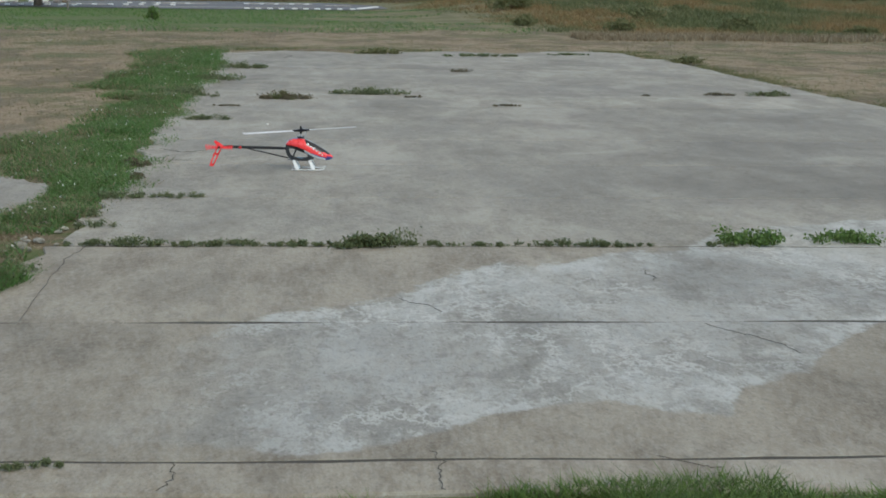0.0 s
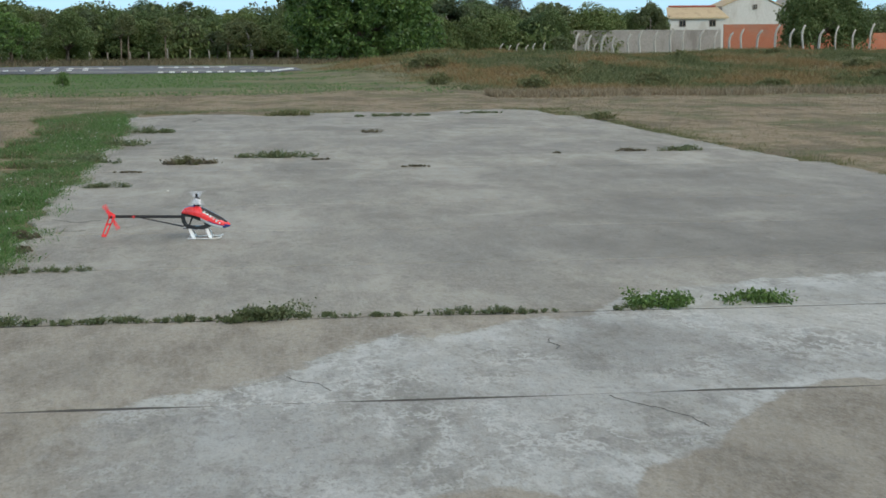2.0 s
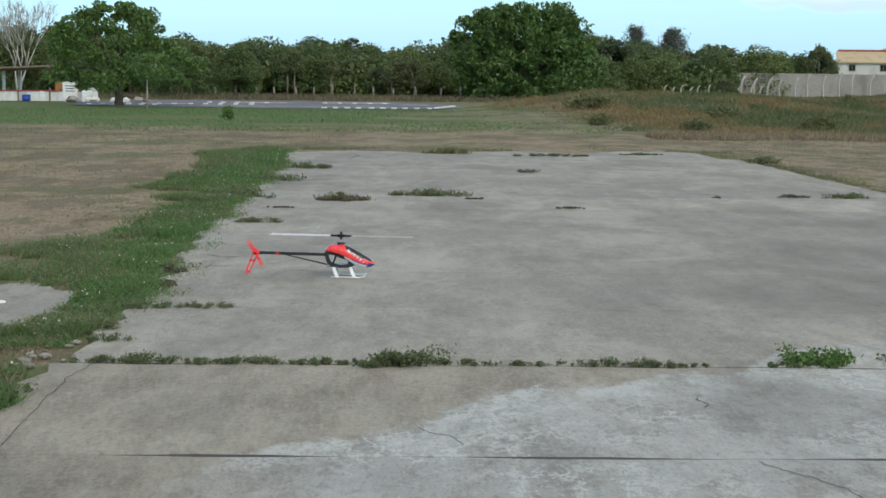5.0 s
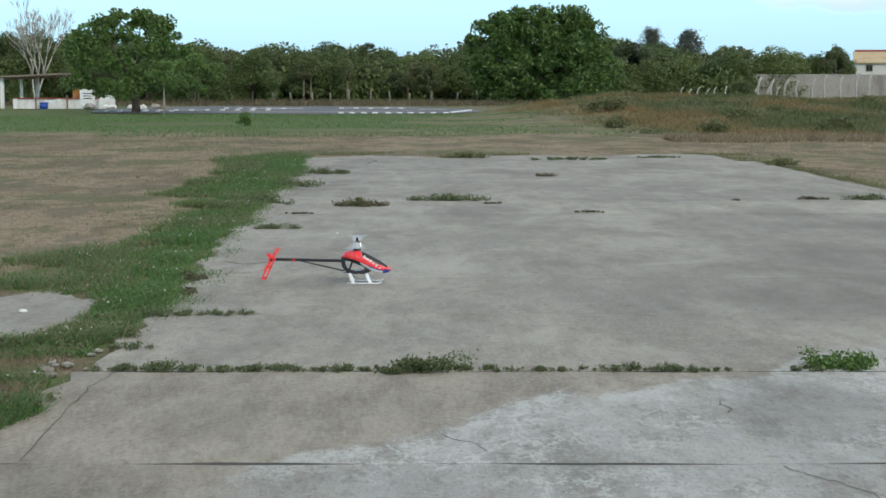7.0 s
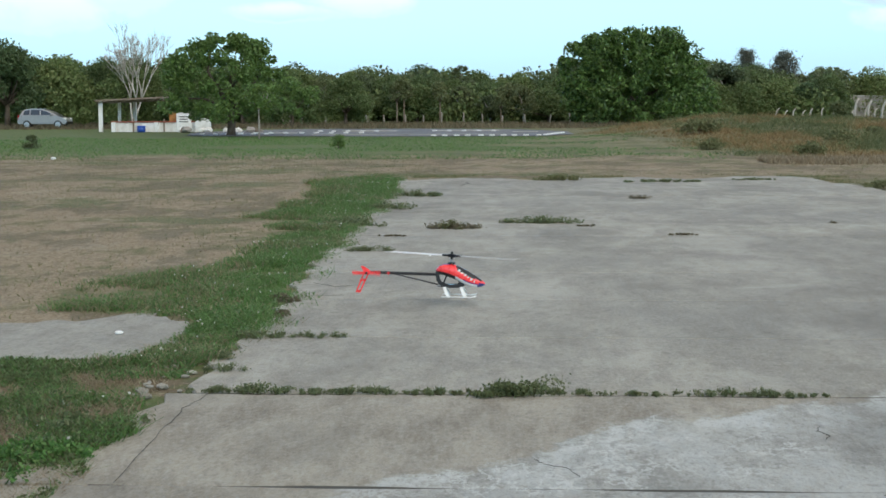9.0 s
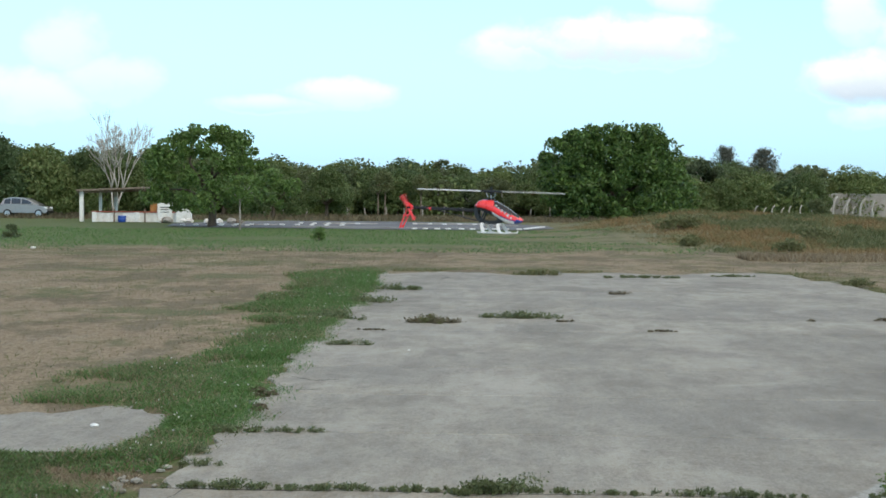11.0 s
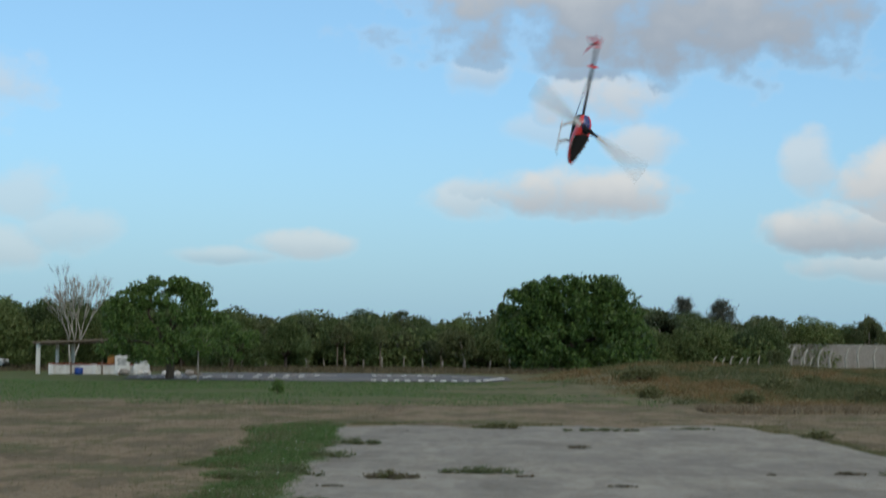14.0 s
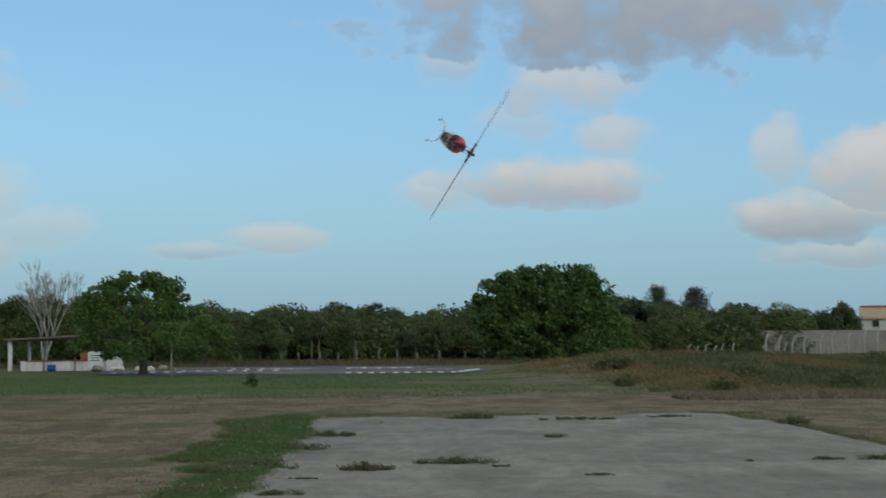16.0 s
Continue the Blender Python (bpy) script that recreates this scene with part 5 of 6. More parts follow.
def build_walls():
    w = part("wall_boundary", box((15.3, 0.2, 3.4), (38.2, 159.6, 0.72)), GREYWALL)
    tagged(w, "long stained grey cement boundary wall", "wall", kind="structure")
    part("coping", box((15.3, 0.3, 0.07), (0, 0, 0), 0.01), POSTCRETE, w).matrix_basis = pose(38.2, 159.6, 2.455)
    b = bmesh.new()
    box((9.6, 0.22, 3.6), (48.2, 150, 1.1), bm=b)
    box((13.0, 0.22, 2.2), (59.5, 150, 0.9), bm=b)
    tagged(part("wall_brick", b, BRICK), "unrendered red brick wall", "wall", kind="structure")


def window_unit(parent, x, y, z, w, h):
    f = bmesh.new()
    for dx, dz, sx, sz in ((-w / 2, 0, 0.07, h), (w / 2, 0, 0.07, h), (0, h / 2, w + 0.07, 0.07), (0, -h / 2, w + 0.07, 0.07), (0, 0, 0.05, h)):
        box((sx, 0.1, sz), (x + dx, y - 0.03, z + dz), bm=f)
    win = part("window", f, TIMBER, parent)
    for s in (-1, 1):
        part("pane", box((w / 2 - 0.06, 0.03, h - 0.08), (x + s * w / 4, y + 0.02, z)), GLASS, win)


def build_houses():
    # long low house with a tiled roof
    h = thing("house", (53.6, 200, 0), "low pale house with a tan tiled roof", "house")
    b = bmesh.new()
    box((7.0, 0.25, 4.3), (0, -3.0, 2.15), bm=b)
    for s in (-1, 1):
        box((0.25, 6, 4.3), (s * 3.4, 0, 2.15), bm=b)
    box((7.0, 0.25, 4.3), (0, 3.0, 2.15), bm=b)
    part("wall", b, PALEWALL, h)
    roof = bmesh.new()
    lo = [(-3.9, -3.5, 4.2), (3.9, -3.5, 4.2), (3.6, 0.6, 5.5), (-3.0, 0.6, 5.5)]
    v = [roof.verts.new(p) for p in lo] + [roof.verts.new((x, y, z - 0.18)) for x, y, z in lo]
    for q in ((0, 1, 2, 3), (7, 6, 5, 4), (0, 4, 5, 1), (1, 5, 6, 2), (2, 6, 7, 3), (3, 7, 4, 0)):
        roof.faces.new([v[i] for i in q])
    part("roof", roof, TILE, h)
    part("ridge", box((6.0, 0.5, 0.22), (0.3, 0.7, 5.62), 0.03), REDPAINT, h)
    part("ceiling_slab", box((6.9, 6, 0.2), (0, 0, 4.15)), PALEWALL, h)
    for x in (-1.9, 1.9):
        window_unit(h, x, -3.14, 3.45, 0.75, 0.75)
    # gabled house
    g = thing("house", (61.5, 203, 0), "pale gabled house with small windows", "house")
    part("wall", prism([(-4.0, 0), (4.0, 0), (4.0, 5.3), (0, 7.15), (-4.0, 5.6)], 7.0), PALEWALL, g)
    for s, a in ((-1, 23.5), (1, 25.0)):
        part("roof", box((4.5, 7.4, 0.12), (s * 2.05, 0, 6.35 if s > 0 else 6.45), 0.02, (0, s * a, 0)), TILE, g)
    window_unit(g, 0.2, -3.6, 5.5, 0.45, 0.5)
    for x in (-1.6, 1.5):
        window_unit(g, x, -3.6, 2.75, 0.7, 0.5)
    k = thing("house", (68.5, 203, 0), "pale house with a grey roof behind trees", "house")
    part("wall", box((5.0, 5.0, 5.2), (0, 0, 2.6)), WHITEWALL, k)
    part("roof", prism([(-3.0, 5.1), (3.0, 5.1), (2.2, 6.5), (-1.6, 6.8)], 5.6), POSTCRETE, k)
    window_unit(k, -1.2, -2.6, 3.9, 0.6, 0.6)


def build_pavilion():
    p = thing("pavilion", (-28.2, 104, 0), "open shelter with white posts and a thin sloping roof", "shelter")
    for x, y, w in ((0.0, 0, 0.24), (0.85, 1.5, 0.18), (1.5, 3.0, 0.2), (2.3, -0.6, 0.1), (4.3, -0.6, 0.1)):
        part("post", box((w, w, 2.0 if w > 0.15 else 0.85), (x, y, 1.0 if w > 0.15 else 0.425), 0.015), WHITEWALL if w > 0.15 else TIMBER, p)
    part("roof", box((4.4, 4.2, 0.12), (1.95, 1.6, 2.12), 0.02, (0, -2.6, 0)), TIMBER, p)
    for y in (0.0, 3.2):
        part("beam", box((4.4, 0.14, 0.12), (1.95, y, 2.0), 0.01, (0, -2.6, 0)), TIMBER, p)
    c = thing("counter", (-27.3, 103.7, 0), "low white masonry counter with a red top", "counter")
    part("body", box((6.2, 0.6, 0.62), (3.1, 0, 0.31), 0.02), WHITEWALL, c)
    part("top", box((6.4, 0.75, 0.07), (3.1, 0, 0.657), 0.015), REDPAINT, c)
    for x in (0.1, 2.9, 4.4):
        part("pier", box((0.28, 0.7, 0.64), (x, -0.06, 0.32), 0.02), WHITEPAINT, c)
    d = thing("barrel", (-25.3, 103.0, 0), "blue plastic drum standing before the counter", "barrel")
    prof = [(0.22, 0), (0.25, 0.03), (0.26, 0.14), (0.275, 0.16), (0.275, 0.19), (0.26, 0.21), (0.265, 0.34), (0.28, 0.37), (0.26, 0.42)]
    bm = bmesh.new()
    rings = [[bm.verts.new((q * math.cos(k * math.pi / 9), q * math.sin(k * math.pi / 9), z)) for k in range(18)] for q, z in prof]
    for a, b in zip(rings, rings[1:]):
        for k in range(18):
            bm.faces.new((a[k], a[(k + 1) % 18], b[(k + 1) % 18], b[k])).smooth = True
    bm.faces.new(rings[-1])
    part("drum", bm, BLUEPLASTIC, d)
    s = thing("sign_wall", (-22.6, 103.4, 0), "white free-standing notice wall with faded lettering", "wall")
    part("panel", box((0.95, 0.18, 1.25), (0, 0, 0.62), 0.02), WHITEWALL, s)
    for z, w in ((0.98, 0.6), (0.82, 0.5), (0.66, 0.55)):
        part("lettering_bar", box((w, 0.02, 0.05), (0, -0.1, z)), DARKMETAL, s)
    o = thing("storage_tank", (-23.4, 103.9, 0), "rusty ochre upright panel beside the notice wall", "panel")
    part("panel", box((0.5, 0.3, 1.25), (0, 0, 0.62), 0.05), RUST, o)
    wb = thing("wall_block", (-21.3, 103.0, 0), "low whitewashed masonry block, broken at the top", "wall")
    part("block", prism([(-0.45, 0), (0.5, 0), (0.5, 0.75), (0.1, 0.9), (-0.2, 0.8), (-0.45, 0.86)], 0.4), WHITEWALL, wb)
    r = random.Random(2)
    for k in range(16):
        x, y, q = -22.8 + r.random() * 5.6, 102 + r.uniform(-1.2, 0.8), r.uniform(0.12, 0.34)
        rb = thing("rubble_lump", (x, y, 0), "lump of pale demolition rubble", "rubble", "rubble heap", rz=r.uniform(0, 180))
        bm = bmesh.new()
        bmesh.ops.create_icosphere(bm, subdivisions=2, radius=q)
        for v in bm.verts:
            v.co *= 1 + r.uniform(-0.22, 0.22)
            v.co.z = v.co.z * 0.7 + q * 0.55
        part("lump", bm, r.choice((WHITEWALL, GREYWALL, TIMBER)), rb)


def build_car():
    car = thing("car", (-37.4, 122, 0), "silver five-door hatchback parked before the trees", "car")
    lower = [(-1.9, 0.32), (-1.93, 0.62), (-1.85, 0.92), (-1.2, 0.98), (0.9, 0.98), (1.5, 0.86), (1.85, 0.72), (1.92, 0.42), (1.85, 0.34), (-1.8, 0.34)]
    bm = prism(lower, 1.62)
    bmesh.ops.bevel(bm, geom=list(bm.edges), offset=0.06, segments=2, affect="EDGES")
    part("body", bm, SILVER, car)
    cab = bmesh.new()
    a = [(-1.8, 0.95), (-1.5, 1.42), (-0.9, 1.53), (0.0, 1.50), (0.55, 1.32), (1.25, 0.95)]
    for s in (-1, 1):
        pass
    f = [cab.verts.new((x, -0.78 if z < 1 else -0.62, z)) for x, z in a]
    b = [cab.verts.new((x, 0.78 if z < 1 else 0.62, z)) for x, z in a]
    cab.faces.new(f)
    cab.faces.new(b[::-1])
    for i in range(6):
        j = (i + 1) % 6
        cab.faces.new((f[i], b[i], b[j], f[j]))
    bmesh.ops.recalc_face_normals(cab, faces=cab.faces)
    bmesh.ops.bevel(cab, geom=list(cab.edges), offset=0.04, segments=2, affect="EDGES")
    part("cabin", cab, SILVER, car)
    for s in (-1, 1):
        for outline in ([(-1.5, 1.03), (-1.38, 1.36), (-0.98, 1.43), (-0.98, 1.03)], [(-0.9, 1.03), (-0.9, 1.44), (-0.2, 1.43), (-0.2, 1.03)], [(-0.12, 1.03), (-0.12, 1.42), (0.32, 1.30), (0.85, 1.03)]):
            w = bmesh.new()
            q = [w.verts.new((x, s * (0.79 - (z - 0.95) * 0.27), z)) for x, z in outline]
            i = [w.verts.new((x, s * (0.75 - (z - 0.95) * 0.27), z)) for x, z in outline]
            w.faces.new(q)
            w.faces.new(i[::-1])
            for k in range(4):
                w.faces.new((q[k], i[k], i[(k + 1) % 4], q[(k + 1) % 4]))
            bmesh.ops.recalc_face_normals(w, faces=w.faces)
            part("window", w, GLASS, car)
        for x in (-1.18, 1.22):
            wheel = part("wheel", rod((x, s * 0.66, 0.31), (x, s * 0.87, 0.31), 0.31, seg=24), RUBBER, car)
            part("rim", rod((x, s * 0.80, 0.31), (x, s * 0.885, 0.31), 0.21, seg=16), ALLOY, wheel)
        part("headlight", box((0.28, 0.22, 0.14), (1.72, s * 0.66, 0.74), 0.04), WHITE_PLASTIC, car)
        part("tail_light", box((0.1, 0.16, 0.34), (-1.86, s * 0.68, 0.86), 0.03), PLUM, car)
        part("mirror", box((0.1, 0.16, 0.11), (0.72, s * 0.88, 1.05), 0.03), SILVER, car)
    part("bumper", box((0.16, 1.6, 0.2), (1.86, 0, 0.42), 0.05), DARKMETAL, car)


build_fences()
build_walls()
build_houses()
build_pavilion()
build_car()

# pale litter in the field
for x, y, q in ((-2.96, 11.55, 0.026), (-15.2, 50.5, 0.07), (-1.1, 17.6, 0.012)):
    s = thing("stone", (x, y, -0.006 if y < 12.4 and x < -2.4 else (0 if y < 36 else -0.02)), "small white stone lying on the ground", "stone", "white stones")
    bm = bmesh.new()
    bmesh.ops.create_icosphere(bm, subdivisions=2, radius=q)
    for v in bm.verts:
        v.co.z = v.co.z * 0.6 + q * 0.5
        v.co.x *= 1.3
    part("lump", bm, WHITEPAINT, s)


# broken bits of concrete at the slab corner
_r = random.Random(19)
for _ in range(16):
    x, y, q = _r.uniform(-2.35, -1.95), _r.uniform(8.95, 10.2), _r.uniform(0.015, 0.045)
    s = thing("concrete_lump", (x, y, -0.02), "small broken lump of grey concrete", "concrete lump", "broken concrete lumps", rz=_r.uniform(0, 360))
    bm = bmesh.new()
    bmesh.ops.create_icosphere(bm, subdivisions=1, radius=q)
    for v in bm.verts:
        v.co = Vector((v.co.x * 1.4, v.co.y, v.co.z * 0.5 + q * 0.35)) * _r.uniform(0.75, 1.2)
    part("lump", bm, CONCRETE, s)

# ---- the helicopter ----
ROTOR_Z, TAIL_HUB = 0.168, (-0.70, -0.042, 0.016)


def build_helicopter():
    heli = thing("helicopter", (-0.645, 13.26, 0.17), "red and black radio-controlled model helicopter with white skids", "model helicopter")
    # canopy: sections along x with top, bottom and half width, split into its colours
    xs = np.array([-0.127, -0.12, -0.10, -0.06, -0.02, 0.02, 0.05, 0.08, 0.11, 0.14, 0.17, 0.20, 0.225, 0.25, 0.267, 0.277])
    top = np.interp(xs, [-0.127, -0.11, -0.06, 0.0, 0.05, 0.10, 0.16, 0.22, 0.26, 0.277], [0.052, 0.083, 0.101, 0.101, 0.090, 0.066, 0.032, -0.006, -0.036, -0.053])
    low = np.interp(xs, [-0.127, -0.11, -0.06, 0.0, 0.05, 0.10, 0.16, 0.22, 0.26, 0.277], [0.036, 0.026, 0.012, -0.006, -0.034, -0.064, -0.088, -0.090, -0.080, -0.066])
    wid = np.interp(xs, [-0.127, -0.11, -0.06, 0.0, 0.05, 0.10, 0.16, 0.22, 0.26, 0.277], [0.022, 0.046, 0.061, 0.067, 0.067, 0.062, 0.051, 0.034, 0.018, 0.004])
    fine = np.linspace(-0.127, 0.277, 57)
    top, low, wid = np.interp(fine, xs, top), np.interp(fine, xs, low), np.interp(fine, xs, wid)
    seg = 40
    phi = np.linspace(0, 2 * math.pi, seg, endpoint=False)
    pts = np.zeros((len(fine), seg, 3))
    for i in range(len(fine)):
        c, h = (top[i] + low[i]) / 2, (top[i] - low[i]) / 2
        pts[i, :, 0] = fine[i]
        pts[i, :, 1] = wid[i] * np.sign(np.sin(phi)) * np.abs(np.sin(phi)) ** 0.85
        pts[i, :, 2] = c + h * np.sign(np.cos(phi)) * np.abs(np.cos(phi)) ** 0.9
    parts = {"canopy_red": [], "window": [], "belly_white": [], "trim_blue": [], "spine_blue": [], "underside": []}
    for i in range(len(fine) - 1):
        for j in range(seg):
            x = (fine[i] + fine[i + 1]) / 2
            a = (phi[j] + math.pi / seg) / math.pi
            a = a if a < 1 else 2 - a
            z = 0.25 * (pts[i, j, 2] + pts[i + 1, j, 2] + pts[i, (j + 1) % seg, 2] + pts[i + 1, (j + 1) % seg, 2])
            if x < 0.035 and a > 0.66:
                key = "underside"
            elif x < -0.01 and a < 0.17:
                key = "spine_blue"
            elif 0.030 + 0.05 * a < x < 0.245 and a < 0.40 - 0.5 * max(0.0, x - 0.14):
                key = "window"
            elif x > 0.035 and a > 0.65:
                key = "belly_white" if x < 0.215 else "trim_blue"
            elif x > 0.10 and a > 0.60 or x > 0.225 and a > 0.52:
                key = "trim_blue"
            else:
                key = "canopy_red"
            parts[key].append((i * seg + j, i * seg + (j + 1) % seg, (i + 1) * seg + (j + 1) % seg, (i + 1) * seg + j))
    mats = {"canopy_red": (RED_SHELL, "canopy_shell", "glossy fluorescent red shell"), "window": (BLACK_SHELL, "windscreen", "glossy black windscreen panel"),
            "belly_white": (WHITE_SHELL, "belly_pan", "white belly pan"), "trim_blue": (BLUE_SHELL, "nose_trim", "deep blue nose trim"), "spine_blue": (BLUE_SHELL, "spine_trim", "deep blue spine"), "underside": (CARBON, "underside", "black carbon underside")}
    for key, faces in parts.items():
        mat, name, lab = mats[key]
        used = sorted({q for f in faces for q in f})
        back = {q: k for k, q in enumerate(used)}
        ob = grid_mesh(name, pts.reshape(-1, 3)[used], [[back[q] for q in f] for f in faces], mat, heli, True)
        ob["label"] = lab
    # pale marks on the windscreen sides
    for s in (-1, 1):
        for k in range(6):
            x = 0.062 + 0.025 * k
            z = 0.050 - 0.0185 * k
            i = int(np.argmin(np.abs(fine - x)))
            c, h = (top[i] + low[i]) / 2, (top[i] - low[i]) / 2
            y = wid[i] * max(0.0, 1 - abs((z - c) / h) ** 2.2) ** 0.5 + 0.002
            part("marking", box((0.017 - 0.004 * (k % 2), 0.003, 0.030 - 0.010 * (k % 2)), (x, s * y, z), 0.0014, (s * -28, 40, s * -10)), WHITE_SHELL, heli)
    # side plates with an opening, and the gear inside
    for s in (-1, 1):
        rim = ((-0.127, 0.046), (-0.130, 0.005), (-0.122, -0.035), (-0.102, -0.068), (-0.070, -0.088), (-0.010, -0.095), (0.060, -0.094), (0.100, -0.080), (0.138, -0.052), (0.060, -0.008), (0.0, 0.020), (-0.070, 0.036))
        gap = ((-0.098, 0.014), (-0.102, -0.004), (-0.096, -0.030), (-0.082, -0.052), (-0.062, -0.064), (-0.010, -0.068), (0.045, -0.066), (0.066, -0.060), (0.076, -0.046), (0.050, -0.030), (0.0, -0.014), (-0.060, 0.010))
        b = bmesh.new()
        rings = [[b.verts.new((x, s * y, z)) for x, z in line] for line, y in ((rim, 0.032), (gap, 0.032), (gap, 0.028), (rim, 0.028))]
        for u, v in zip(rings, rings[1:] + rings[:1]):
            for k in range(12):
                b.faces.new((u[k], u[(k + 1) % 12], v[(k + 1) % 12], v[k]))
        bmesh.ops.recalc_face_normals(b, faces=b.faces)
        box((0.012, 0.004, 0.085), (-0.052, s * 0.030, -0.028), 0.001, (0, 20, 0), b)
        part("side_plate", b, CARBON, heli, "black carbon side plate with an opening")
        part("boom_support", rod((-0.50, s * 0.006, 0.013), (-0.11, s * 0.028, -0.072), 0.0035, seg=8), CARBON, heli)
        skid = bmesh.new()
        tube([(-0.075, s * 0.093, -0.163), (0.16, s * 0.093, -0.164), (0.195, s * 0.093, -0.158), (0.208, s * 0.093, -0.15)], 0.0058, 8, skid)
        part("skid", skid, WHITE_PLASTIC, heli)
        for x in (-0.022, 0.116):
            foot = bmesh.new()
            box((0.024, 0.016, 0.018), (x, s * 0.093, -0.160), 0.004, bm=foot)
            part("skid_clamp", foot, WHITE_PLASTIC, heli)
    for x in (-0.022, 0.116):
        arch = bmesh.new()
        line = [(-0.093, -0.160), (-0.086, -0.135), (-0.066, -0.106), (-0.035, -0.092), (0.0, -0.088), (0.035, -0.092), (0.066, -0.106), (0.086, -0.135), (0.093, -0.160)]
        rows = []
        for k, (y, z) in enumerate(line):
            w = 0.013
            lean = 0.036 * (z + 0.160) / 0.072
            rows.append([arch.verts.new((x - lean + dx, y * q, z + dz)) for dx, dz, q in ((-w, 0.004, 1), (w, 0.004, 1), (w, -0.004, 1.03), (-w, -0.004, 1.03))])
        for u, v in zip(rows, rows[1:]):
            for k in range(4):
                arch.faces.new((u[k], u[(k + 1) % 4], v[(k + 1) % 4], v[k]))
        bmesh.ops.recalc_face_normals(arch, faces=arch.faces)
        part("skid_arch", arch, WHITE_PLASTIC, heli)
    part("battery", box((0.17, 0.045, 0.022), (0.0, 0, -0.080), 0.005), BLACK_SHELL, heli)
    part("motor", rod((0.075, 0, -0.055), (0.075, 0, -0.005), 0.018, seg=16), DARKMETAL, heli)
    part("main_gear", rod((0, 0, 0.034), (0, 0, 0.044), 0.045, seg=28), WHITE_PLASTIC, heli)
    part("bottom_plate", box((0.19, 0.058, 0.004), (-0.02, 0, -0.086), 0.001), CARBON, heli)
    for x, y, q in ((-0.01, 0.012, 0.014), (0.012, -0.012, 0.012)):
        part("receiver_box", box((0.022, 0.018, 0.010), (x, y, -0.093), 0.002), WHITE_PLASTIC, heli)
    # boom and tail
    part("tail_boom", rod((-0.10, 0, 0.008), (-0.70, 0, 0.016), 0.0105, seg=14), CARBON, heli, "black carbon tail boom")
    part("control_rod", rod((-0.08, -0.020, 0.022), (-0.67, -0.016, 0.029), 0.002, seg=6), DARKMETAL, heli)
    clamp = box((0.020, 0.026, 0.026), (-0.52, 0, 0.014), 0.006)
    for s in (-1, 1):
        box((0.022, 0.030, 0.003), (-0.525, s * 0.024, 0.016), 0.001, (0, 0, s * 22), clamp)
    part("boom_clamp", clamp, RED_SHELL, heli, "red boom clamp with small fins")
    tail = box((0.060, 0.026, 0.032), (-0.70, 0, 0.016), 0.006)
    part("tail_case", tail, RED_SHELL, heli)
    fin = bmesh.new()
    for outline in ([(-0.672, 0.045), (-0.684, 0.048), (-0.760, -0.120), (-0.748, -0.122)], [(-0.712, 0.045), (-0.724, 0.042), (-0.788, -0.118), (-0.776, -0.122)],
                    [(-0.745, -0.108), (-0.785, -0.108), (-0.792, -0.130), (-0.752, -0.132)], [(-0.668, 0.05), (-0.73, 0.05), (-0.75, 0.085), (-0.737, 0.092), (-0.70, 0.072)],
                    [(-0.70, -0.018), (-0.752, -0.018), (-0.760, -0.036), (-0.71, -0.036)]):
        prism([(x, z - 0.021) for x, z in outline], 0.0035, fin)
    part("tail_fin", fin, RED_SHELL, heli, "red swept tail fin with a slot")
    # mast and head
    part("mast", rod((0, 0, 0.04), (0, 0, 0.19), 0.005, seg=12), ALLOY, heli)
    part("swashplate", rod((0, 0, 0.103), (0, 0, 0.114), 0.030, seg=24), DARKMETAL, heli)
    for k in range(3):
        a = radians(120 * k + 60)
        part("servo_link", rod((0.03 * math.cos(a), 0.03 * math.sin(a), 0.05), (0.03 * math.cos(a), 0.03 * math.sin(a), 0.108), 0.002, seg=6), DARKMETAL, heli)
    rotor = new("main_rotor")
    rotor.parent = heli
    rotor.matrix_basis = pose(0, 0, ROTOR_Z)
    hub = box((0.060, 0.026, 0.026), (0, 0, 0), 0.005)
    rod((0, 0, -0.03), (0, 0, 0.034), 0.010, bm=hub)
    part("head", hub, DARKMETAL, rotor)
    for s in (-1, 1):
        grip = box((0.062, 0.024, 0.016), (s * 0.058, 0, 0), 0.004)
        rod((s * 0.045, -s * 0.028, -0.012), (s * 0.045, 0, -0.004), 0.003, bm=grip)
        part("blade_grip", grip, DARKMETAL, rotor)
        part("pitch_link", rod((s * 0.040, -s * 0.028, -0.012), (s * 0.022, -s * 0.022, -0.055), 0.0022, seg=6), ALLOY, rotor)
        sec = [(-0.020, 0.0), (-0.016, 0.0028), (-0.004, 0.0036), (0.012, 0.0022), (0.027, 0.0), (0.012, -0.0022), (-0.004, -0.0036), (-0.016, -0.0028)]
        bl = bmesh.new()
        rows = []
        for d, q in ((0.078, 0.7), (0.10, 0.95), (0.14, 1.0), (0.57, 1.0), (0.592, 0.85), (0.598, 0.4)):
            rows.append([bl.verts.new((s * d, s * c * q, z * q - c * q * 0.13)) for c, z in sec])
        for u, v in zip(rows, rows[1:]):
            for k in range(8):
                bl.faces.new((u[k], u[(k + 1) % 8], v[(k + 1) % 8], v[k]))
        bl.faces.new(rows[0])
        bl.faces.new(rows[-1])
        bmesh.ops.recalc_face_normals(bl, faces=bl.faces)
        part("blade", bl, BLADE_GREY, rotor, "pale grey rotor blade")
    trot = new("tail_rotor")
    trot.parent = heli
    trot.matrix_basis = pose(*TAIL_HUB)
    part("hub", rod((0, -0.012, 0), (0, 0.03, 0), 0.008, seg=10), DARKMETAL, trot)
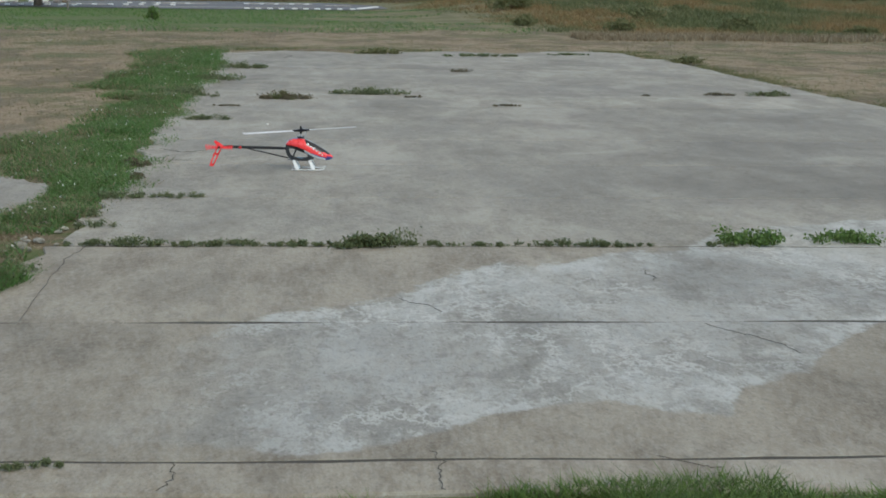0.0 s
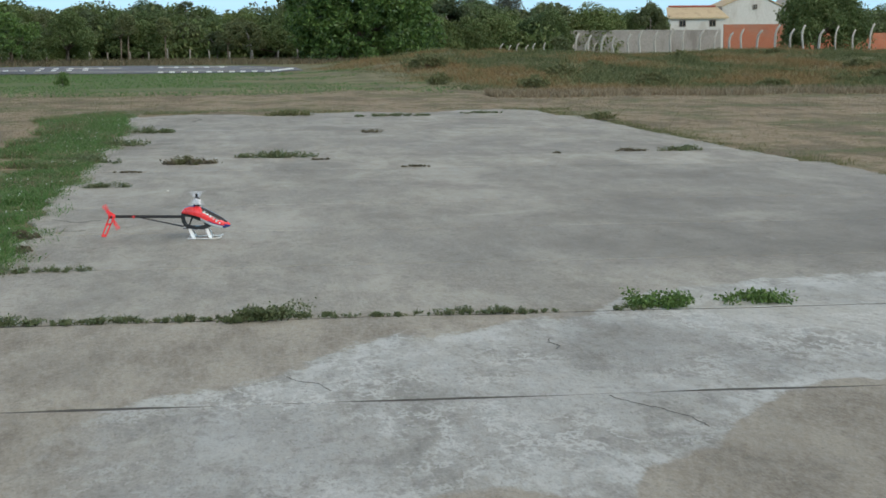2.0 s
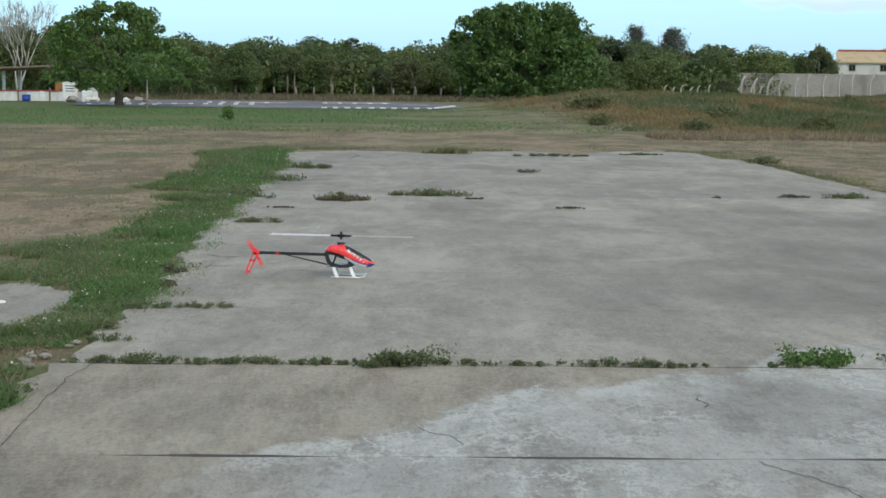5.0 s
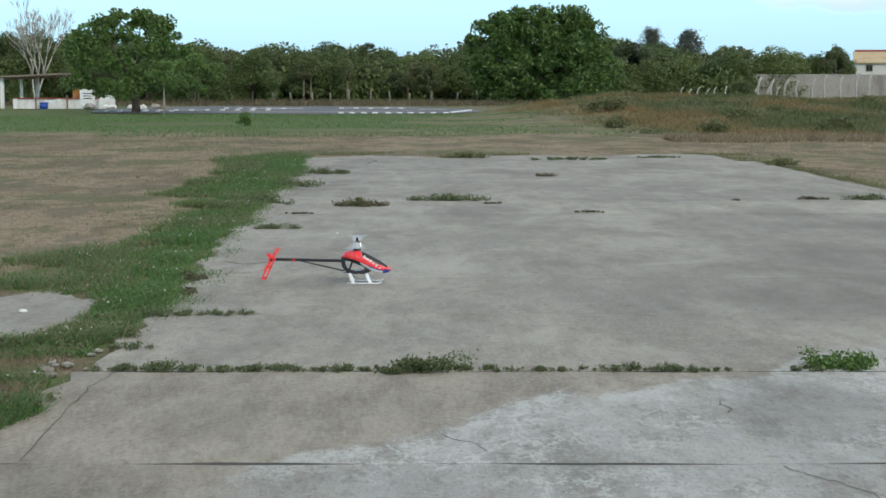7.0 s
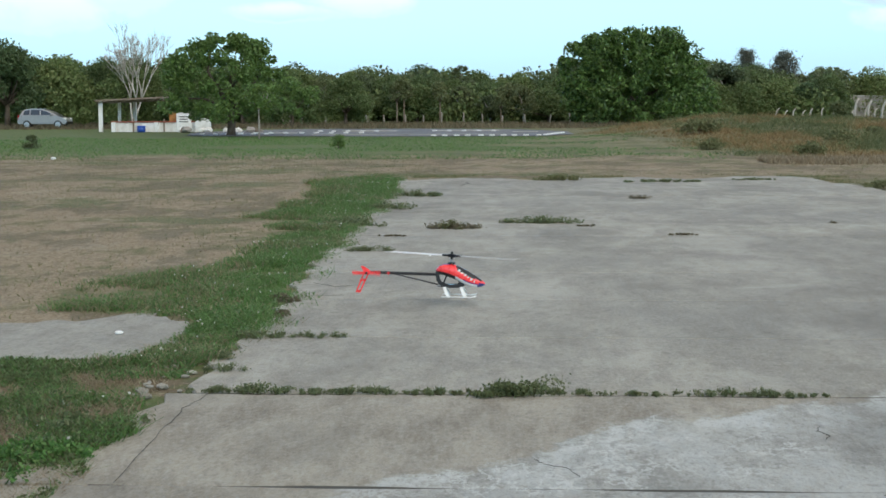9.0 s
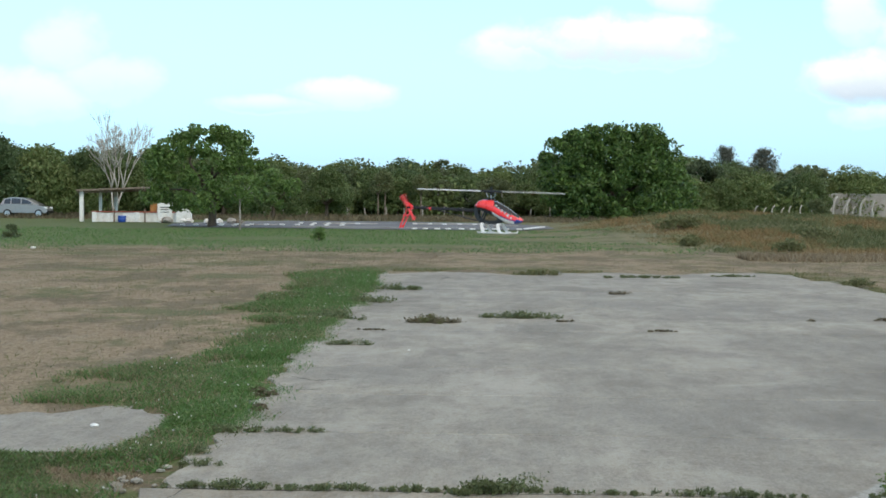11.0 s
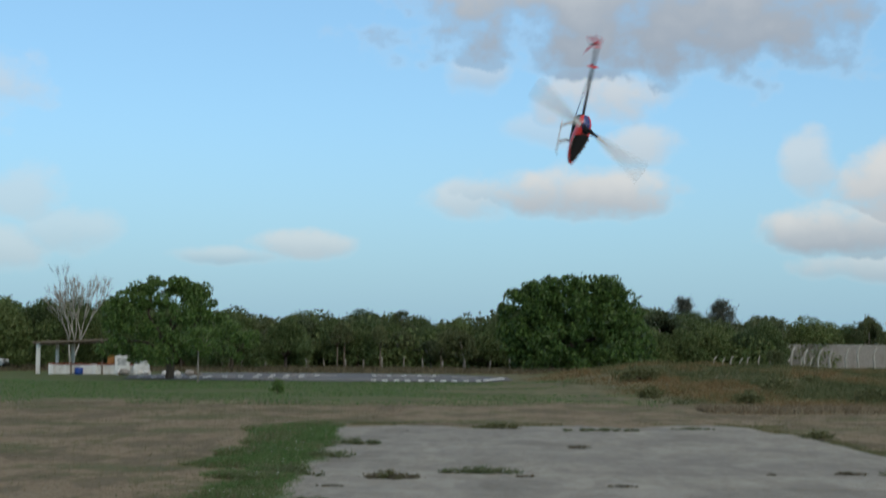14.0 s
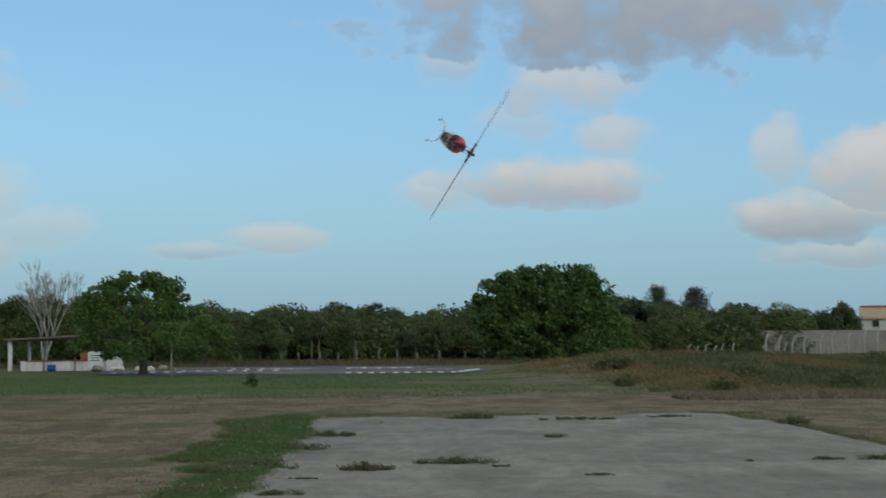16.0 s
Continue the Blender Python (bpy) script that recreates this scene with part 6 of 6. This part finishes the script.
    for s in (-1, 1):
        part("blade", prism([(s * 0.012, -0.008), (s * 0.03, -0.013), (s * 0.115, -0.013), (s * 0.118, 0.011), (s * 0.03, 0.011), (s * 0.012, 0.008)], 0.003), RED_SHELL, trot, "red tail rotor blade")
    return heli, rotor, trot


helicopter, main_rotor, tail_rotor = build_helicopter()

build_weeds()
build_grass()
build_pavement()


def motions():
    """Keys of all that moves: the helicopter on its flight, its two rotors on it."""
    HELI_ROWS = [
        (0, pose(-0.612, 13.260, 0.170, 0.0, 0.3, -2.0)),
        (4, pose(-0.608, 13.260, 0.170, 0.0, 0.3, -2.0)),
        (6.5, pose(-0.655, 13.260, 0.170, 0.0, 0.3, -2.0)),
        (8.2, pose(-0.655, 13.260, 0.170, 0.0, 0.3, -2.0)),
        (8.7, pose(-0.655, 13.260, 0.170, 0.0, 0.3, -2.0)),
        (9, pose(-0.640, 13.300, 0.240, 0.0, 1.0, 0.0)),
        (9.4, pose(-0.550, 13.350, 0.500, 0.0, -0.0, 3.0)),
        (9.8, pose(-0.300, 13.350, 0.660, 0.0, -0.0, 8.0)),
        (10.1, pose(0.000, 13.300, 0.620, 0.0, -0.0, 22.0)),
        (10.3, pose(-0.563, 13.081, 0.592, -0.0, 6.0, 43.8)),
        (10.4, pose(-0.477, 13.108, 0.949, 10.9, 3.1, 78.2)),
        (10.5, pose(-0.449, 13.122, 1.239, -3.5, 2.9, 129.1)),
        (10.6, pose(-0.441, 13.127, 1.477, 0.7, 0.6, -175.0)),
        (10.7, pose(-0.398, 13.129, 1.615, 2.7, 0.7, -154.4)),
        (10.8, pose(-0.317, 13.130, 1.631, -1.7, 5.2, -113.7)),
        (10.9, pose(-0.232, 13.129, 1.641, -7.0, 2.0, -63.0)),
        (11, pose(-0.155, 13.127, 1.547, -0.9, 1.3, -18.4)),
        (11.1, pose(-0.106, 13.122, 1.502, -0.1, 3.6, 9.3)),
        (11.2, pose(-0.050, 13.114, 1.337, 2.5, -0.4, 62.2)),
        (11.3, pose(-0.045, 13.104, 1.181, -3.9, 1.2, 116.3)),
        (11.4, pose(-0.013, 13.095, 1.060, -3.2, 10.4, 153.6)),
        (11.5, pose(-0.019, 13.089, 1.015, 2.8, 8.3, -179.3)),
        (11.6, pose(-0.038, 13.084, 0.946, 3.6, 9.0, -176.2)),
        (11.7, pose(-0.082, 13.095, 1.177, 1.2, 11.8, -101.2)),
        (11.8, pose(-0.150, 13.107, 1.545, -0.8, -11.8, -33.2)),
        (11.9, pose(-0.188, 13.109, 2.022, -17.2, 20.4, -4.5)),
        (12, pose(-0.184, 13.102, 2.435, -67.0, 69.1, -22.9)),
        (12.1, pose(-0.129, 13.691, 2.819, 116.5, 44.4, -167.8)),
        (12.2, pose(-0.182, 14.475, 3.178, 68.6, -11.0, -172.0)),
        (12.3, pose(-0.135, 14.473, 3.343, 66.7, -55.3, -169.5)),
        (12.4, pose(-0.086, 14.471, 3.465, 50.8, -76.0, -149.1)),
        (12.5, pose(-0.030, 14.477, 3.492, 53.9, -74.3, -152.6)),
        (12.6, pose(0.026, 14.483, 3.480, 55.5, -73.5, -154.4)),
        (12.7, pose(0.118, 14.502, 3.330, 54.1, -75.6, -153.2)),
        (12.8, pose(0.178, 14.526, 3.099, 36.6, -81.9, -135.5)),
        (12.9, pose(0.235, 14.553, 2.797, 12.0, -85.2, -110.9)),
        (13, pose(0.309, 13.977, 2.427, 177.0, -66.5, 90.4)),
        (13.1, pose(0.394, 13.591, 2.160, 179.0, -43.6, 89.2)),
        (13.2, pose(0.458, 13.201, 1.965, 178.3, -15.2, 79.6)),
        (13.3, pose(0.538, 13.204, 1.906, 170.3, -2.4, 66.4)),
        (13.4, pose(0.513, 12.505, 1.909, 177.4, 2.2, 42.4)),
        (13.5, pose(0.566, 12.498, 1.967, 174.6, 7.2, -9.1)),
        (13.6, pose(0.506, 12.482, 2.178, 172.2, -28.0, -16.5)),
        (13.7, pose(0.627, 13.143, 2.533, 178.5, -71.9, -151.0)),
        (13.8, pose(0.685, 13.086, 2.932, -147.7, -24.2, 179.7)),
        (13.9, pose(0.808, 13.013, 3.320, -139.0, 19.7, 174.1)),
        (14, pose(0.878, 12.965, 3.457, -127.2, 79.0, 166.4)),
        (14.1, pose(0.954, 12.926, 3.522, 72.3, 40.7, 3.0)),
        (14.2, pose(1.098, 12.889, 3.544, 70.1, -15.4, -6.9)),
        (14.3, pose(1.154, 12.873, 3.479, 128.7, -70.7, -28.3)),
        (14.4, pose(1.181, 12.872, 3.338, -83.2, -63.0, -170.4)),
        (14.5, pose(1.223, 12.888, 3.055, -60.5, -33.9, 178.9)),
        (14.6, pose(1.178, 12.910, 2.768, -36.1, -18.7, 179.7)),
        (14.7, pose(1.256, 12.928, 2.354, -18.5, -9.6, -179.0)),
        (14.8, pose(1.307, 12.939, 2.038, -4.5, 0.3, -176.9)),
        (14.9, pose(1.262, 12.958, 1.900, 3.2, 7.2, -173.8)),
        (15, pose(1.330, 13.271, 1.954, 6.0, 9.2, -174.0)),
        (15.1, pose(1.305, 13.299, 2.061, 10.4, 5.3, -176.8)),
        (15.2, pose(1.217, 13.337, 2.220, 15.6, 6.3, -179.4)),
        (15.3, pose(1.154, 13.370, 2.462, 33.5, 3.2, 178.0)),
        (15.4, pose(1.078, 13.396, 2.779, 73.7, 0.1, 175.6)),
        (15.5, pose(1.014, 13.420, 3.008, 114.9, -4.9, 176.4)),
        (15.6, pose(0.880, 13.159, 3.062, 133.6, -10.4, 171.7)),
        (15.7, pose(0.787, 13.194, 3.089, 147.2, -15.1, 157.2)),
        (15.8, pose(0.626, 12.430, 3.041, 169.5, -22.1, 136.1)),
        (15.9, pose(0.427, 12.453, 3.111, 159.4, -17.1, 112.6)),
        (16, pose(0.092, 12.468, 3.177, 123.1, -7.1, 93.5)),
    ]
    walk(helicopter, HELI_ROWS)
    ROTOR_TURN = [
        (0, 40),
        (0.5, 230),
        (1, 396),
        (1.5, 538),
        (2, 634),
        (2.5, 710),
        (3, 882),
        (3.5, 1058),
        (4, 1188),
        (6.5, 1714),
        (7, 1894),
        (7.5, 1984),
        (8, 2074),
        (9, 2314),
        (10.5, 4726),
        (11, 5598),
        (12, 7328),
        (12.5, 8184),
        (13, 9010),
        (13.5, 9776),
        (14, 10686),
        (14.5, 11518),
        (15, 12360),
        (15.5, 13254),
        (16, 14114),
    ]
    # the blades gather speed; whole half turns are added between the known places, which a two-bladed rotor hides
    full = [ROTOR_TURN[0]]
    for (t0, a0), (t1, a1) in zip(ROTOR_TURN, ROTOR_TURN[1:]):
        speed = float(np.interp((t0 + t1) / 2, [0.0, 0.6, 2.0, 4.0, 8.0, 9.5], [250, 500, 1400, 1900, 1750, 1750])) * (t1 - t0)
        full.append((t1, full[-1][1] + (a1 - a0) % 180 + 180 * round((speed - (a1 - a0) % 180) / 180)))
    t, a = zip(*full)
    walk(main_rotor, [(i / 30, pose(0, 0, ROTOR_Z, 0, 0, float(np.interp(i / 30, t, a)))) for i in range(481)])
    walk(tail_rotor, [(i / 30, pose(*TAIL_HUB, 0, -80 * i, 0)) for i in range(481)])


motions()
